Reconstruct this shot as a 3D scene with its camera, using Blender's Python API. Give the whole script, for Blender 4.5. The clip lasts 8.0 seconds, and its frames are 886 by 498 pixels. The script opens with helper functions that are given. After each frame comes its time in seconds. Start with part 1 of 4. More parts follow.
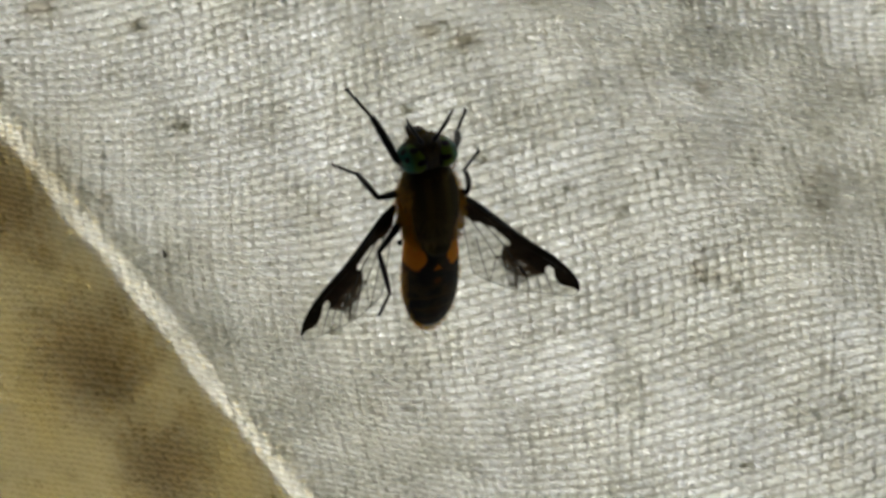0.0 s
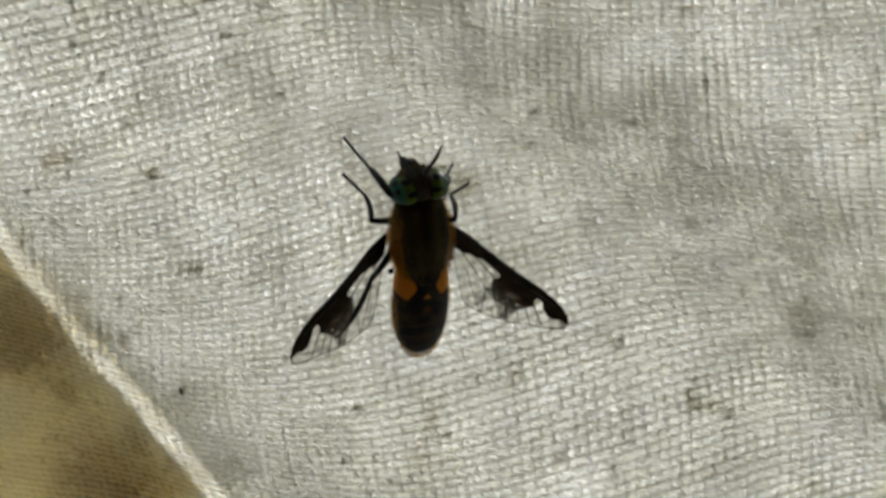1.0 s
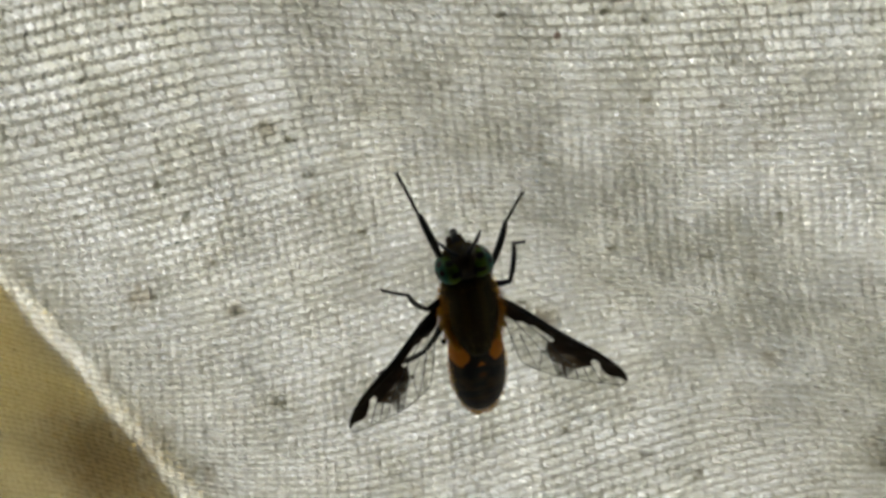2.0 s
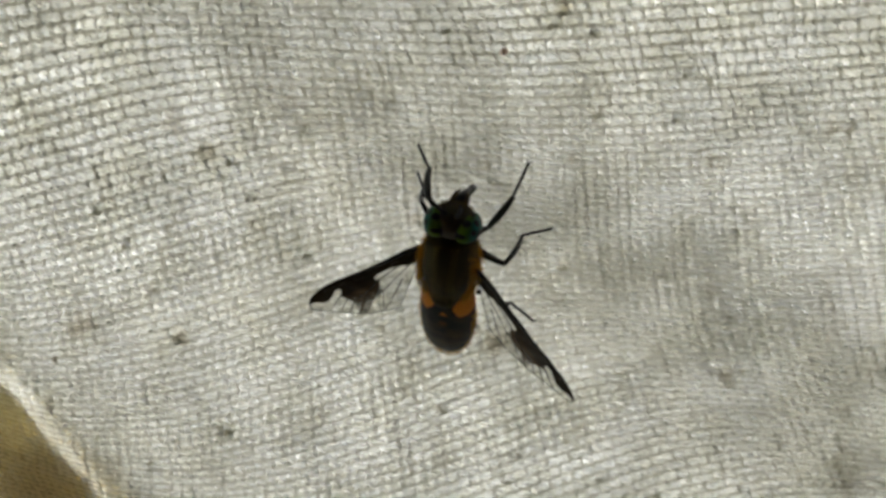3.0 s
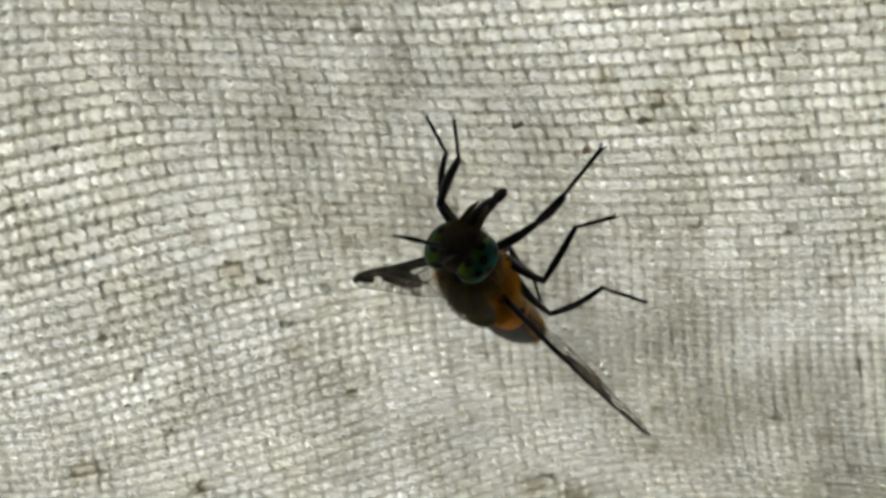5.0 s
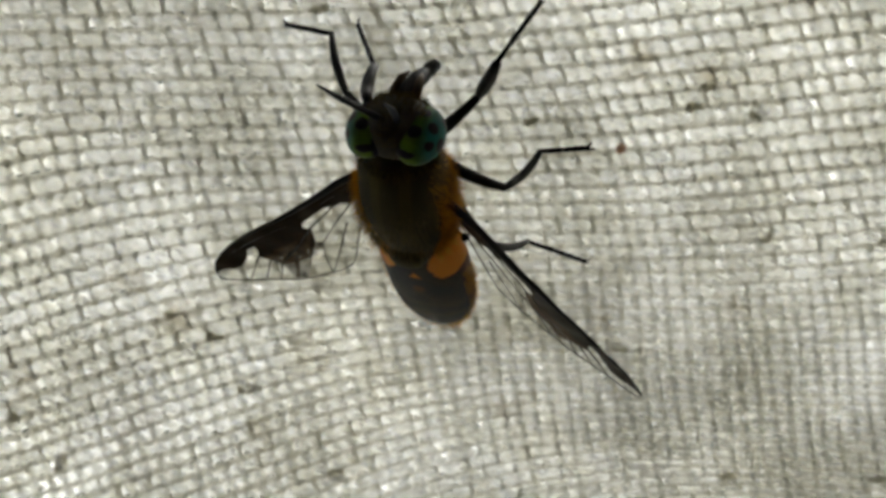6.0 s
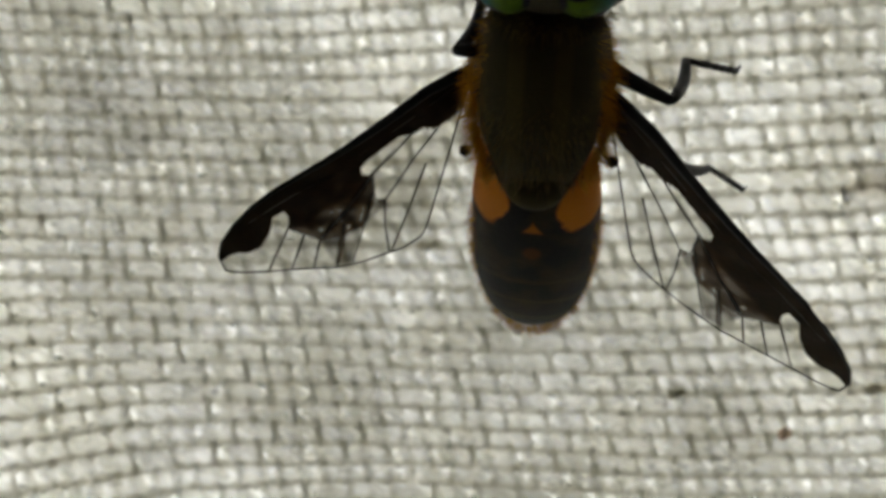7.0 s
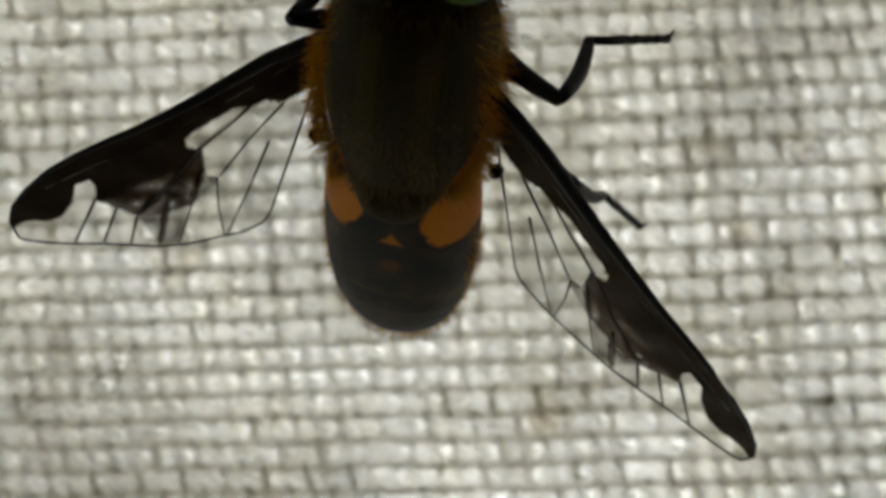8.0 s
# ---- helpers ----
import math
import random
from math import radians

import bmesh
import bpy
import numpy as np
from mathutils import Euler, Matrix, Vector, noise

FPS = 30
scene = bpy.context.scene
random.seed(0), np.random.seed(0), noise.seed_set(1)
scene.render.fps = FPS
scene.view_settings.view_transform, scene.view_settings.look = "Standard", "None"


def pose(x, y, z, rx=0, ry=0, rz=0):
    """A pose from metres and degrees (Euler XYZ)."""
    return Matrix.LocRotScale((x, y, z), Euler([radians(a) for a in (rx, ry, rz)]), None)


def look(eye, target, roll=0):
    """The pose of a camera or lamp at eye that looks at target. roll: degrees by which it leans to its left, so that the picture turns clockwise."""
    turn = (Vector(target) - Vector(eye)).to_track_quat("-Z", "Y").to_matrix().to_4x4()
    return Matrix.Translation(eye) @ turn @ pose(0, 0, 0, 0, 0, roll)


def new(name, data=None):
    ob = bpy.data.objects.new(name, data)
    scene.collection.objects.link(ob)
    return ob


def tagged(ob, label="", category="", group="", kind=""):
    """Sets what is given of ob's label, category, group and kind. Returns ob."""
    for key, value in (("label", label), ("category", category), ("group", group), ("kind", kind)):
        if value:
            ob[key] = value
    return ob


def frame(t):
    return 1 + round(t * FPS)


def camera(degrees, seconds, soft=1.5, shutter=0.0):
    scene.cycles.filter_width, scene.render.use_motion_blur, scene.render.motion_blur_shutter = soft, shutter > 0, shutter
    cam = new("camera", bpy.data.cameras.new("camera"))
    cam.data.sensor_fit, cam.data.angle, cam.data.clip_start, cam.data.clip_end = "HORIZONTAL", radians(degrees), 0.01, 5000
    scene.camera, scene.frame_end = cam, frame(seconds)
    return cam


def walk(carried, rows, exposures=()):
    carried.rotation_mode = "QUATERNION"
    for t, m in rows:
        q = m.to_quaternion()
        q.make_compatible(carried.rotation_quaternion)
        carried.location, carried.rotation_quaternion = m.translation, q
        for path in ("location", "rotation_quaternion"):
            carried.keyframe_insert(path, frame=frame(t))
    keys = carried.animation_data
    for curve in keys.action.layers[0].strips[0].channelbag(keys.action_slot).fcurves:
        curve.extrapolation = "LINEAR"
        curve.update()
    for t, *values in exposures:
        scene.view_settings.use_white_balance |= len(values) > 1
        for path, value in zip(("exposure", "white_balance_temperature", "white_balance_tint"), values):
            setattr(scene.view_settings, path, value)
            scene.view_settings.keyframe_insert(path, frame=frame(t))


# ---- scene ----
MM = 0.001
cam = camera(40, 8.0, soft=3.2)


def view(x, z, d, roll):
    """A camera that faces the cloth squarely from d millimetres."""
    return look((x * MM, -d * MM, z * MM), (x * MM, 0, z * MM), roll)


walk(cam, [
    (0, view(-0.00, 0.00, 82.00, 0.00)),
    (0.5, view(0.56, 1.44, 82.42, 0.14)),
    (0.6, view(0.35, 3.99, 83.51, -0.31)),
    (0.8, view(0.04, 7.80, 85.16, -0.97)),
    (1, view(-0.10, 9.40, 85.84, -1.25)),
    (1.5, view(-3.53, 14.30, 87.19, -1.51)),
    (2, view(-5.56, 19.10, 87.34, -1.78)),
    (2.2, view(-3.81, 22.70, 87.84, -1.71)),
    (3.3, view(-1.79, 20.09, 83.90, -2.94)),
    (3.5, view(-3.11, 21.93, 83.31, -2.48)),
    (4, view(-2.42, 26.02, 81.14, -1.99)),
    (4.5, view(-6.07, 27.24, 76.56, -1.80)),
    (4.7, view(-6.02, 28.17, 75.12, -1.68)),
    (5.8, view(-4.36, 29.18, 59.15, -5.68)),
    (6, view(-5.50, 30.23, 56.24, -5.14)),
    (6.5, view(-7.99, 34.81, 52.25, -1.84)),
    (6.7, view(-10.24, 37.54, 49.95, -1.91)),
    (6.9, view(-10.11, 41.19, 47.65, -1.97)),
    (7, view(-9.64, 41.56, 46.50, -2.00)),
    (7.2, view(-9.00, 43.43, 44.90, -2.00)),
    (7.5, view(-7.36, 47.08, 42.50, -2.00)),
    (7.8, view(-5.17, 51.66, 40.92, -2.00)),
    (8, view(-4.58, 52.88, 40.50, -2.00)),
], [(0.0, 1.02), (2.0, 1.02), (4.5, 1.10), (6.0, 1.14), (7.0, 1.08), (8.0, 0.95)])

# the lens keeps the fly sharp; the cloth behind it softens as the camera comes close
fly = tagged(new("deer_fly"), "black and orange deer fly with banded wings and green eyes", "fly")
cam.data.dof.use_dof = True
cam.data.dof.focus_object = fly
cam.data.dof.aperture_fstop = 180.0

# ---- world and sun: daylight from behind the hanging cloth ----
TO_SUN = Vector((0.42, 0.66, 0.62)).normalized()
world = bpy.data.worlds.new("sky")
scene.world = world
world.use_nodes = True
wn = world.node_tree
sky = wn.nodes.new("ShaderNodeTexSky")
sky.sky_type, sky.sun_disc = "NISHITA", False
sky.sun_elevation = math.asin(TO_SUN.z)
sky.sun_rotation = math.atan2(TO_SUN.x, TO_SUN.y)
wn.links.new(sky.outputs[0], wn.nodes["Background"].inputs[0])
wn.nodes["Background"].inputs[1].default_value = 0.14
sun_data = bpy.data.lights.new("sun", "SUN")
sun_data.energy, sun_data.angle, sun_data.color = 5.0, radians(1.0), (0.985, 0.98, 0.92)
sun = new("sun", sun_data)
sun.matrix_world = look(TO_SUN * 5, (0, 0, 0))


# ---- materials ----
class Nodes:
    """A small builder for node materials."""

    def __init__(self, name):
        self.mat = bpy.data.materials.new(name)
        self.mat.use_nodes = True
        self.tree = self.mat.node_tree
        self.bsdf = self.tree.nodes["Principled BSDF"]
        self.out = self.tree.nodes["Material Output"]

    def add(self, kind, **values):
        n = self.tree.nodes.new(kind)
        for k, v in values.items():
            setattr(n, k, v)
        return n

    def link(self, a, b):
        self.tree.links.new(a, b)

    def coords(self, scale=1000.0):
        """Object coordinates in millimetres."""
        tc = self.add("ShaderNodeTexCoord")
        mp = self.add("ShaderNodeMapping")
        mp.inputs["Scale"].default_value = (scale,) * 3
        self.link(tc.outputs["Object"], mp.inputs["Vector"])
        return mp.outputs["Vector"]

    def noise(self, vec, scale, detail=3.0, rough=0.55):
        n = self.add("ShaderNodeTexNoise")
        n.inputs["Scale"].default_value = scale
        n.inputs["Detail"].default_value = detail
        n.inputs["Roughness"].default_value = rough
        self.link(vec, n.inputs["Vector"])
        return n.outputs["Fac"]

    def ramp(self, fac, lo, hi, a=0.0, b=1.0):
        n = self.add("ShaderNodeMapRange", interpolation_type="SMOOTHSTEP")
        for k, v in zip((1, 2, 3, 4), (lo, hi, a, b)):
            n.inputs[k].default_value = v
        self.link(fac, n.inputs[0])
        return n.outputs[0]

    def mix(self, fac, a, b):
        n = self.add("ShaderNodeMix", data_type="RGBA")
        for s, v in ((n.inputs[0], fac), (n.inputs[6], a), (n.inputs[7], b)):
            if isinstance(v, (int, float)):
                s.default_value = v
            elif isinstance(v, tuple):
                s.default_value = (*v, 1.0)
            else:
                self.link(v, s)
        return n.outputs[2]

    def maths(self, op, a, b=0.0):
        n = self.add("ShaderNodeMath", operation=op)
        for s, v in ((n.inputs[0], a), (n.inputs[1], b)):
            if isinstance(v, (int, float)):
                s.default_value = v
            else:
                self.link(v, s)
        return n.outputs[0]

    def bump(self, fac, strength, dist):
        n = self.add("ShaderNodeBump")
        n.inputs["Strength"].default_value = strength
        n.inputs["Distance"].default_value = dist
        self.link(fac, n.inputs["Height"])
        self.link(n.outputs[0], self.bsdf.inputs["Normal"])
        return n.outputs[0]

    def split(self, vec):
        n = self.add("ShaderNodeSeparateXYZ")
        self.link(vec, n.inputs[0])
        return n.outputs

    def spot(self, vec, centre, size):
        """Distance from an ellipsoid's centre, 1 at its surface."""
        a = self.add("ShaderNodeVectorMath", operation="SUBTRACT")
        self.link(vec, a.inputs[0])
        a.inputs[1].default_value = centre
        d = self.add("ShaderNodeVectorMath", operation="DIVIDE")
        self.link(a.outputs[0], d.inputs[0])
        d.inputs[1].default_value = size
        e = self.add("ShaderNodeVectorMath", operation="LENGTH")
        self.link(d.outputs[0], e.inputs[0])
        return e.outputs["Value"]

    def surface(self, rough, spec=0.5, color=None):
        self.bsdf.inputs["Roughness"].default_value = rough
        self.bsdf.inputs["Specular IOR Level"].default_value = spec
        if color is not None:
            if isinstance(color, tuple):
                self.bsdf.inputs["Base Color"].default_value = (*color, 1.0)
            else:
                self.link(color, self.bsdf.inputs["Base Color"])
        return self.mat


# soiled patches: x, z, size in millimetres
DIRT = ((-22.8, -4.0, 1.5), (-17.8, -11.8, 1.6), (-28.2, -0.6, 1.8), (-24.5, -9.5, 2.6), (-1.0, 14.6, 0.9), (6.5, 43.5, 1.1), (12.2, 40.2, 0.9), (-17.9, 28.0, 1.0), (1.5, 13.9, 1.3),
        (-27.6, 16.3, 1.1), (-20.7, 15.2, 0.9), (7.4, 37.0, 0.7), (9.6, 54.2, 0.7), (4.9, 53.1, 0.7), (-1.6, 47.1, 0.7))
# large spots paint the flap's darker olive shade along with its brown mottling
FLAP_SHADE_SPOTS = ((-26.0, -8.0, 6.5), (-32.0, 4.0, 6.0), (-20.5, -16.0, 5.0))


def cloth_material(name, tint, light, dark, through_it, loose=0.0, patchy=0.40, inside=0.0):
    """Unbleached cotton yarn: light passes through it, with slubs, dust and stains."""
    m = Nodes(name)
    vec = m.coords()
    fibre = m.noise(vec, 5.0, 3.0, 0.7)
    slub = m.noise(vec, 1.15, 3.0, 0.6)
    stain = m.ramp(m.noise(vec, 0.33, 4.0, 0.62), 0.60, 0.76)
    fleck = m.ramp(m.noise(vec, 0.75, 2.0, 0.5), 0.69, 0.76)
    warm = m.ramp(m.noise(vec, 0.07, 2.0, 0.5), 0.42, 0.62)
    c = m.mix(fibre, dark, light)
    dull = m.maths("ADD", m.maths("MULTIPLY", slub, 0.45), m.maths("MULTIPLY", m.noise(vec, 0.28, 3.0, 0.6), 0.55))
    c = m.mix(m.ramp(dull, 0.44, 0.60, 0.0, patchy), c, (0.90, 0.89, 0.825) if inside else (0.62, 0.61, 0.56))
    c = m.mix(m.maths("MULTIPLY", warm, 0.35), c, tint)
    c = m.mix(m.maths("MULTIPLY", stain, 0.45 if not inside else 0.32), c, (0.36, 0.30, 0.17))
    c = m.mix(m.maths("MULTIPLY", fleck, 0.5 if not inside else 0.15), c, (0.33, 0.33, 0.27))
    for x, z, size in DIRT + FLAP_SHADE_SPOTS:
        d = m.maths("ADD", m.spot(vec, (x, 0, z), (size, 50, size * 0.8)), m.maths("MULTIPLY", m.maths("SUBTRACT", slub, 0.5), 2.4))
        c = m.mix(m.ramp(d, 0.2, 1.2, (0.45 if inside else 0.4) if size < 3 else 0.55, 0.0), c, (0.72, 0.62, 0.40) if inside and size > 3 else (0.70, 0.64, 0.50) if inside else (0.30, 0.24, 0.13))
    m.surface(0.75, 0.25, c)
    nrm = m.bump(fibre, 0.9, 0.00016)
    if inside:
        # light wanders through the cotton fibres
        m.bsdf.subsurface_method = "RANDOM_WALK"
        m.bsdf.inputs["Subsurface Weight"].default_value = 1.0
        m.bsdf.inputs["Subsurface Radius"].default_value = (1.0, 0.98, 0.9)
        m.bsdf.inputs["Subsurface Scale"].default_value = inside * MM
    tr = m.add("ShaderNodeBsdfTranslucent")
    m.link(c, tr.inputs["Color"])
    m.link(nrm, tr.inputs["Normal"])
    mx = m.add("ShaderNodeMixShader")
    mx.inputs[0].default_value = through_it
    m.link(m.bsdf.outputs[0], mx.inputs[1])
    m.link(tr.outputs[0], mx.inputs[2])
    gap = m.add("ShaderNodeBsdfTransparent")
    lo = m.add("ShaderNodeMixShader")
    lo.inputs[0].default_value = loose
    m.link(mx.outputs[0], lo.inputs[1])
    m.link(gap.outputs[0], lo.inputs[2])
    m.link(lo.outputs[0], m.out.inputs["Surface"])
    return m.mat


weft_mat = cloth_material("weft_cotton", (0.955, 0.947, 0.89), (0.985, 0.984, 0.972), (0.95, 0.949, 0.928), 0.58, 0.0, 0.7, 0.8)
warp_mat = cloth_material("warp_cotton", (0.87, 0.85, 0.78), (0.93, 0.92, 0.88), (0.86, 0.85, 0.80), 0.62)
# a duller cotton colour that carries the shade between weft rows
fill_mat = cloth_material("furrow_shade", (0.72, 0.70, 0.62), (0.82, 0.81, 0.75), (0.70, 0.69, 0.63), 0.38, 0.0, 0.3)
sheet_mat = cloth_material("far_cotton", (0.78, 0.76, 0.68), (0.90, 0.89, 0.85), (0.82, 0.81, 0.77), 0.60)
layer_mat = cloth_material("yellowed_cotton", (0.66, 0.55, 0.25), (0.81, 0.72, 0.43), (0.58, 0.50, 0.27), 0.85)
fleck_mat = cloth_material("husk_fleck", (0.64, 0.60, 0.48), (0.73, 0.71, 0.61), (0.58, 0.56, 0.47), 0.65)
pink_mat = cloth_material("brownish_pink_crumb", (0.7, 0.45, 0.4), (0.84, 0.70, 0.62), (0.68, 0.50, 0.44), 0.0, 0.0, 0.0, 0.4)


def simple(name, a, b, scale, rough, spec=0.5, bump=0.0):
    m = Nodes(name)
    vec = m.coords()
    n = m.noise(vec, scale)
    m.surface(rough, spec, m.mix(n, a, b))
    if bump:
        m.bump(n, bump, 0.00004)
    return m.mat


def glowing_hair(name, a, b):
    """Fine hair that light shines through."""
    m = Nodes(name)
    c = m.mix(m.noise(m.coords(), 3.0), a, b)
    m.surface(0.6, 0.2, c)
    tr = m.add("ShaderNodeBsdfTranslucent")
    m.link(c, tr.inputs["Color"])
    mx = m.add("ShaderNodeMixShader")
    mx.inputs[0].default_value = 0.88
    m.link(m.bsdf.outputs[0], mx.inputs[1])
    m.link(tr.outputs[0], mx.inputs[2])
    m.link(mx.outputs[0], m.out.inputs["Surface"])
    return m.mat


chitin = simple("black_chitin", (0.006, 0.006, 0.008), (0.02, 0.019, 0.02), 6.0, 0.5, 0.16, 0.4)
hair_gold = glowing_hair("golden_hair", (0.52, 0.29, 0.03), (0.74, 0.47, 0.08))
beard_mat = glowing_hair("face_hair", (0.06, 0.045, 0.014), (0.20, 0.14, 0.035))
hair_dark = simple("dark_hair", (0.065, 0.047, 0.008), (0.16, 0.105, 0.018), 3.0, 0.6, 0.3)
palp_mat = simple("brown_palp", (0.03, 0.018, 0.008), (0.09, 0.045, 0.012), 3.0, 0.6, 0.2)
face_mat = simple("dull_yellow_face", (0.006, 0.005, 0.004), (0.065, 0.052, 0.018), 2.6, 0.6, 0.3, 0.5)
speck_mat = simple("black_crumb", (0.01, 0.009, 0.008), (0.03, 0.025, 0.02), 5.0, 0.7, 0.3)
ground_mat = simple("dry_grass_ground", (0.06, 0.065, 0.03), (0.16, 0.13, 0.07), 0.002, 0.9, 0.2)


def thorax_material():
    m = Nodes("olive_thorax")
    vec = m.coords()
    x, y, z = m.split(vec)
    ax = m.maths("ABSOLUTE", x)
    grain = m.noise(vec, 4.0)
    side = m.ramp(m.maths("ADD", ax, m.maths("MULTIPLY", grain, 0.35)), 1.10, 1.50)
    low = m.ramp(m.maths("ADD", z, m.maths("MULTIPLY", grain, 0.3)), -0.35, 0.35, 1.0, 0.0)
    stripe = m.ramp(m.maths("ABSOLUTE", m.maths("SUBTRACT", ax, 0.45)), 0.1, 0.22)
    c = m.mix(stripe, (0.048, 0.038, 0.009), (0.029, 0.024, 0.006))
    c = m.mix(m.maths("MULTIPLY", m.maths("MAXIMUM", side, low), 0.85), c, (0.12, 0.072, 0.014))
    m.bump(m.noise(vec, 14.0), 0.6, 0.00004)
    return m.surface(0.6, 0.06, c)


def abdomen_material():
    m = Nodes("orange_and_black_abdomen")
    vec = m.coords()
    x, y, z = m.split(vec)
    edge = m.noise(vec, 1.3, 3.0)
    ax = m.maths("ADD", m.maths("ABSOLUTE", x), m.maths("MULTIPLY", edge, 0.2))
    wide = m.ramp(y, -1.35, -0.1, 0.58, 1.08)
    orange = m.ramp(m.maths("SUBTRACT", ax, wide), -0.03, 0.08)
    bow = m.maths("POWER", m.maths("ABSOLUTE", m.maths("SUBTRACT", ax, 1.12)), 2.0)
    low = m.maths("SUBTRACT", m.maths("ADD", y, m.maths("MULTIPLY", edge, 0.7)), m.maths("MULTIPLY", bow, 1.6))
    back = m.ramp(low, -1.72, -1.50)
    orange = m.maths("MULTIPLY", orange, back)
    # a small blunt triangle on the third plate and a fainter one behind it
    across = m.maths("MULTIPLY", m.maths("ABSOLUTE", x), 1.5)
    lean = m.maths("ADD", across, m.maths("MULTIPLY", edge, 0.3))
    tri = m.maths("MULTIPLY", m.ramp(m.maths("ADD", lean, m.maths("ADD", y, 1.62)), -0.06, 0.12, 1.0, 0.0), m.ramp(m.maths("ADD", y, m.maths("MULTIPLY", edge, 0.2)), -2.02, -1.90))
    tri2 = m.ramp(m.spot(vec, (0.0, -2.75, 0.0), (0.22, 0.22, 9.0)), 0.6, 1.2, 0.10, 0.0)
    rim = m.ramp(m.maths("ABSOLUTE", x), 1.25, 1.5, 0.0, 0.25)
    f = m.maths("MAXIMUM", m.maths("MAXIMUM", orange, m.maths("MULTIPLY", tri, 0.6)), m.maths("MAXIMUM", tri2, rim))
    dark = m.mix(m.ramp(m.noise(vec, 1.1), 0.42, 0.7), (0.006, 0.005, 0.004), (0.030, 0.021, 0.008))
    band = m.ramp(m.maths("SINE", m.maths("MULTIPLY", y, 7.85)), 0.7, 1.0, 0.0, 0.5)
    dark = m.mix(m.maths("MULTIPLY", band, m.ramp(y, -4.2, -3.0, 1.0, 0.0)), dark, (0.06, 0.042, 0.012))
    c = m.mix(f, dark, (0.58, 0.19, 0.008))
    # the belly is dull yellow
    v = m.maths("ADD", m.maths("ADD", z, 0.28), m.maths("MULTIPLY", m.maths("SUBTRACT", 0.2, y), 0.205))
    belly = m.ramp(m.maths("ADD", v, m.maths("MULTIPLY", edge, 0.3)), -0.25, 0.1, 1.0, 0.0)
    c = m.mix(m.maths("MULTIPLY", belly, m.ramp(y, -5.6, -4.4)), c, m.mix(m.ramp(m.noise(vec, 1.6, 3.0), 0.4, 0.65), (0.40, 0.21, 0.03), (0.16, 0.09, 0.02)))
    m.bump(m.noise(vec, 12.0), 0.4, 0.00004)
    return m.surface(0.45, 0.07, c)


def eye_material(side):
    m = Nodes("green_banded_eye")
    vec = m.coords()
    x, y, z = m.split(vec)
    outer = m.ramp(m.maths("ADD", m.maths("ABSOLUTE", x), m.maths("MULTIPLY", m.noise(vec, 1.5), 0.3)), 0.90, 1.35)
    c = m.mix(outer, (0.085, 0.15, 0.008), (0.008, 0.095, 0.08))
    c = m.mix(m.ramp(m.noise(vec, 2.4, 3.0), 0.45, 0.68, 0.0, 0.5), c, (0.025, 0.05, 0.012))
    rough = m.noise(vec, 2.6, 2.0)
    for (cx, cy, cz, sx, sy, sz) in ((0.76, 4.56, 0.48, 0.19, 0.17, 0.20), (1.16, 4.20, 0.60, 0.14, 0.14, 0.16), (0.60, 4.10, 0.97, 0.28, 0.12, 0.2),
                                     (1.20, 4.46, 0.16, 0.19, 0.16, 0.18), (1.36, 3.95, 0.25, 0.14, 0.22, 0.2), (0.80, 4.62, -0.25, 0.24, 0.16, 0.2),
                                     (0.20, 4.1, 0.7, 0.22, 0.7, 0.6), (1.32, 4.1, -0.45, 0.25, 0.2, 0.22), (1.05, 3.55, 0.8, 0.3, 0.15, 0.3)):
        d = m.maths("ADD", m.spot(vec, (side * cx, cy, cz), (sx, sy, sz)), m.maths("MULTIPLY", m.maths("SUBTRACT", rough, 0.5), 0.7))
        d = m.ramp(d, 0.8, 1.2, 1.0, 0.0)
        c = m.mix(d, c, (0.012, 0.010, 0.014))
    m.bump(m.noise(vec, 40.0, 1.0), 0.25, 0.00002)
    return m.surface(0.4, 0.1, c)


def wing_material():
    """Clear membrane with smoky brown pigment, by the mesh's own pigment values."""
    m = Nodes("smoky_banded_wing")
    at = m.add("ShaderNodeAttribute", attribute_name="pigment")
    vec = m.coords()
    p = m.maths("ADD", at.outputs["Fac"], m.maths("MULTIPLY", m.maths("SUBTRACT", m.noise(vec, 2.0), 0.5), 0.10))
    m.surface(0.5, 0.04, m.mix(m.ramp(p, 0.45, 0.9), (0.10, 0.052, 0.02), m.mix(m.noise(vec, 3.0), (0.008, 0.006, 0.004), (0.040, 0.024, 0.012))))
    m.bump(m.noise(vec, 7.0), 0.3, 0.00004)
    clear = m.add("ShaderNodeBsdfTransparent")
    clear.inputs["Color"].default_value = (0.83, 0.83, 0.80, 1.0)
    gloss = m.add("ShaderNodeBsdfGlossy")
    gloss.inputs["Roughness"].default_value = 0.25
    film = m.add("ShaderNodeMixShader")
    film.inputs[0].default_value = 0.04
    m.link(clear.outputs[0], film.inputs[1])
    m.link(gloss.outputs[0], film.inputs[2])
    mx = m.add("ShaderNodeMixShader")
    m.link(m.ramp(p, 0.0, 0.75), mx.inputs[0])
    m.link(film.outputs[0], mx.inputs[1])
    m.link(m.bsdf.outputs[0], mx.inputs[2])
    m.link(mx.outputs[0], m.out.inputs["Surface"])
    return m.mat


# ---- the cloth: woven yarns that follow its waves and its fold ----
BAND = Vector((0.633, 0.774))      # across the waves
EDGE_AT, EDGE = Vector((-36.5, 18.2)), Vector((0.781, 0.624))   # the fold line and the way across it

S_GRID = np.linspace(-90, 110, 4001)


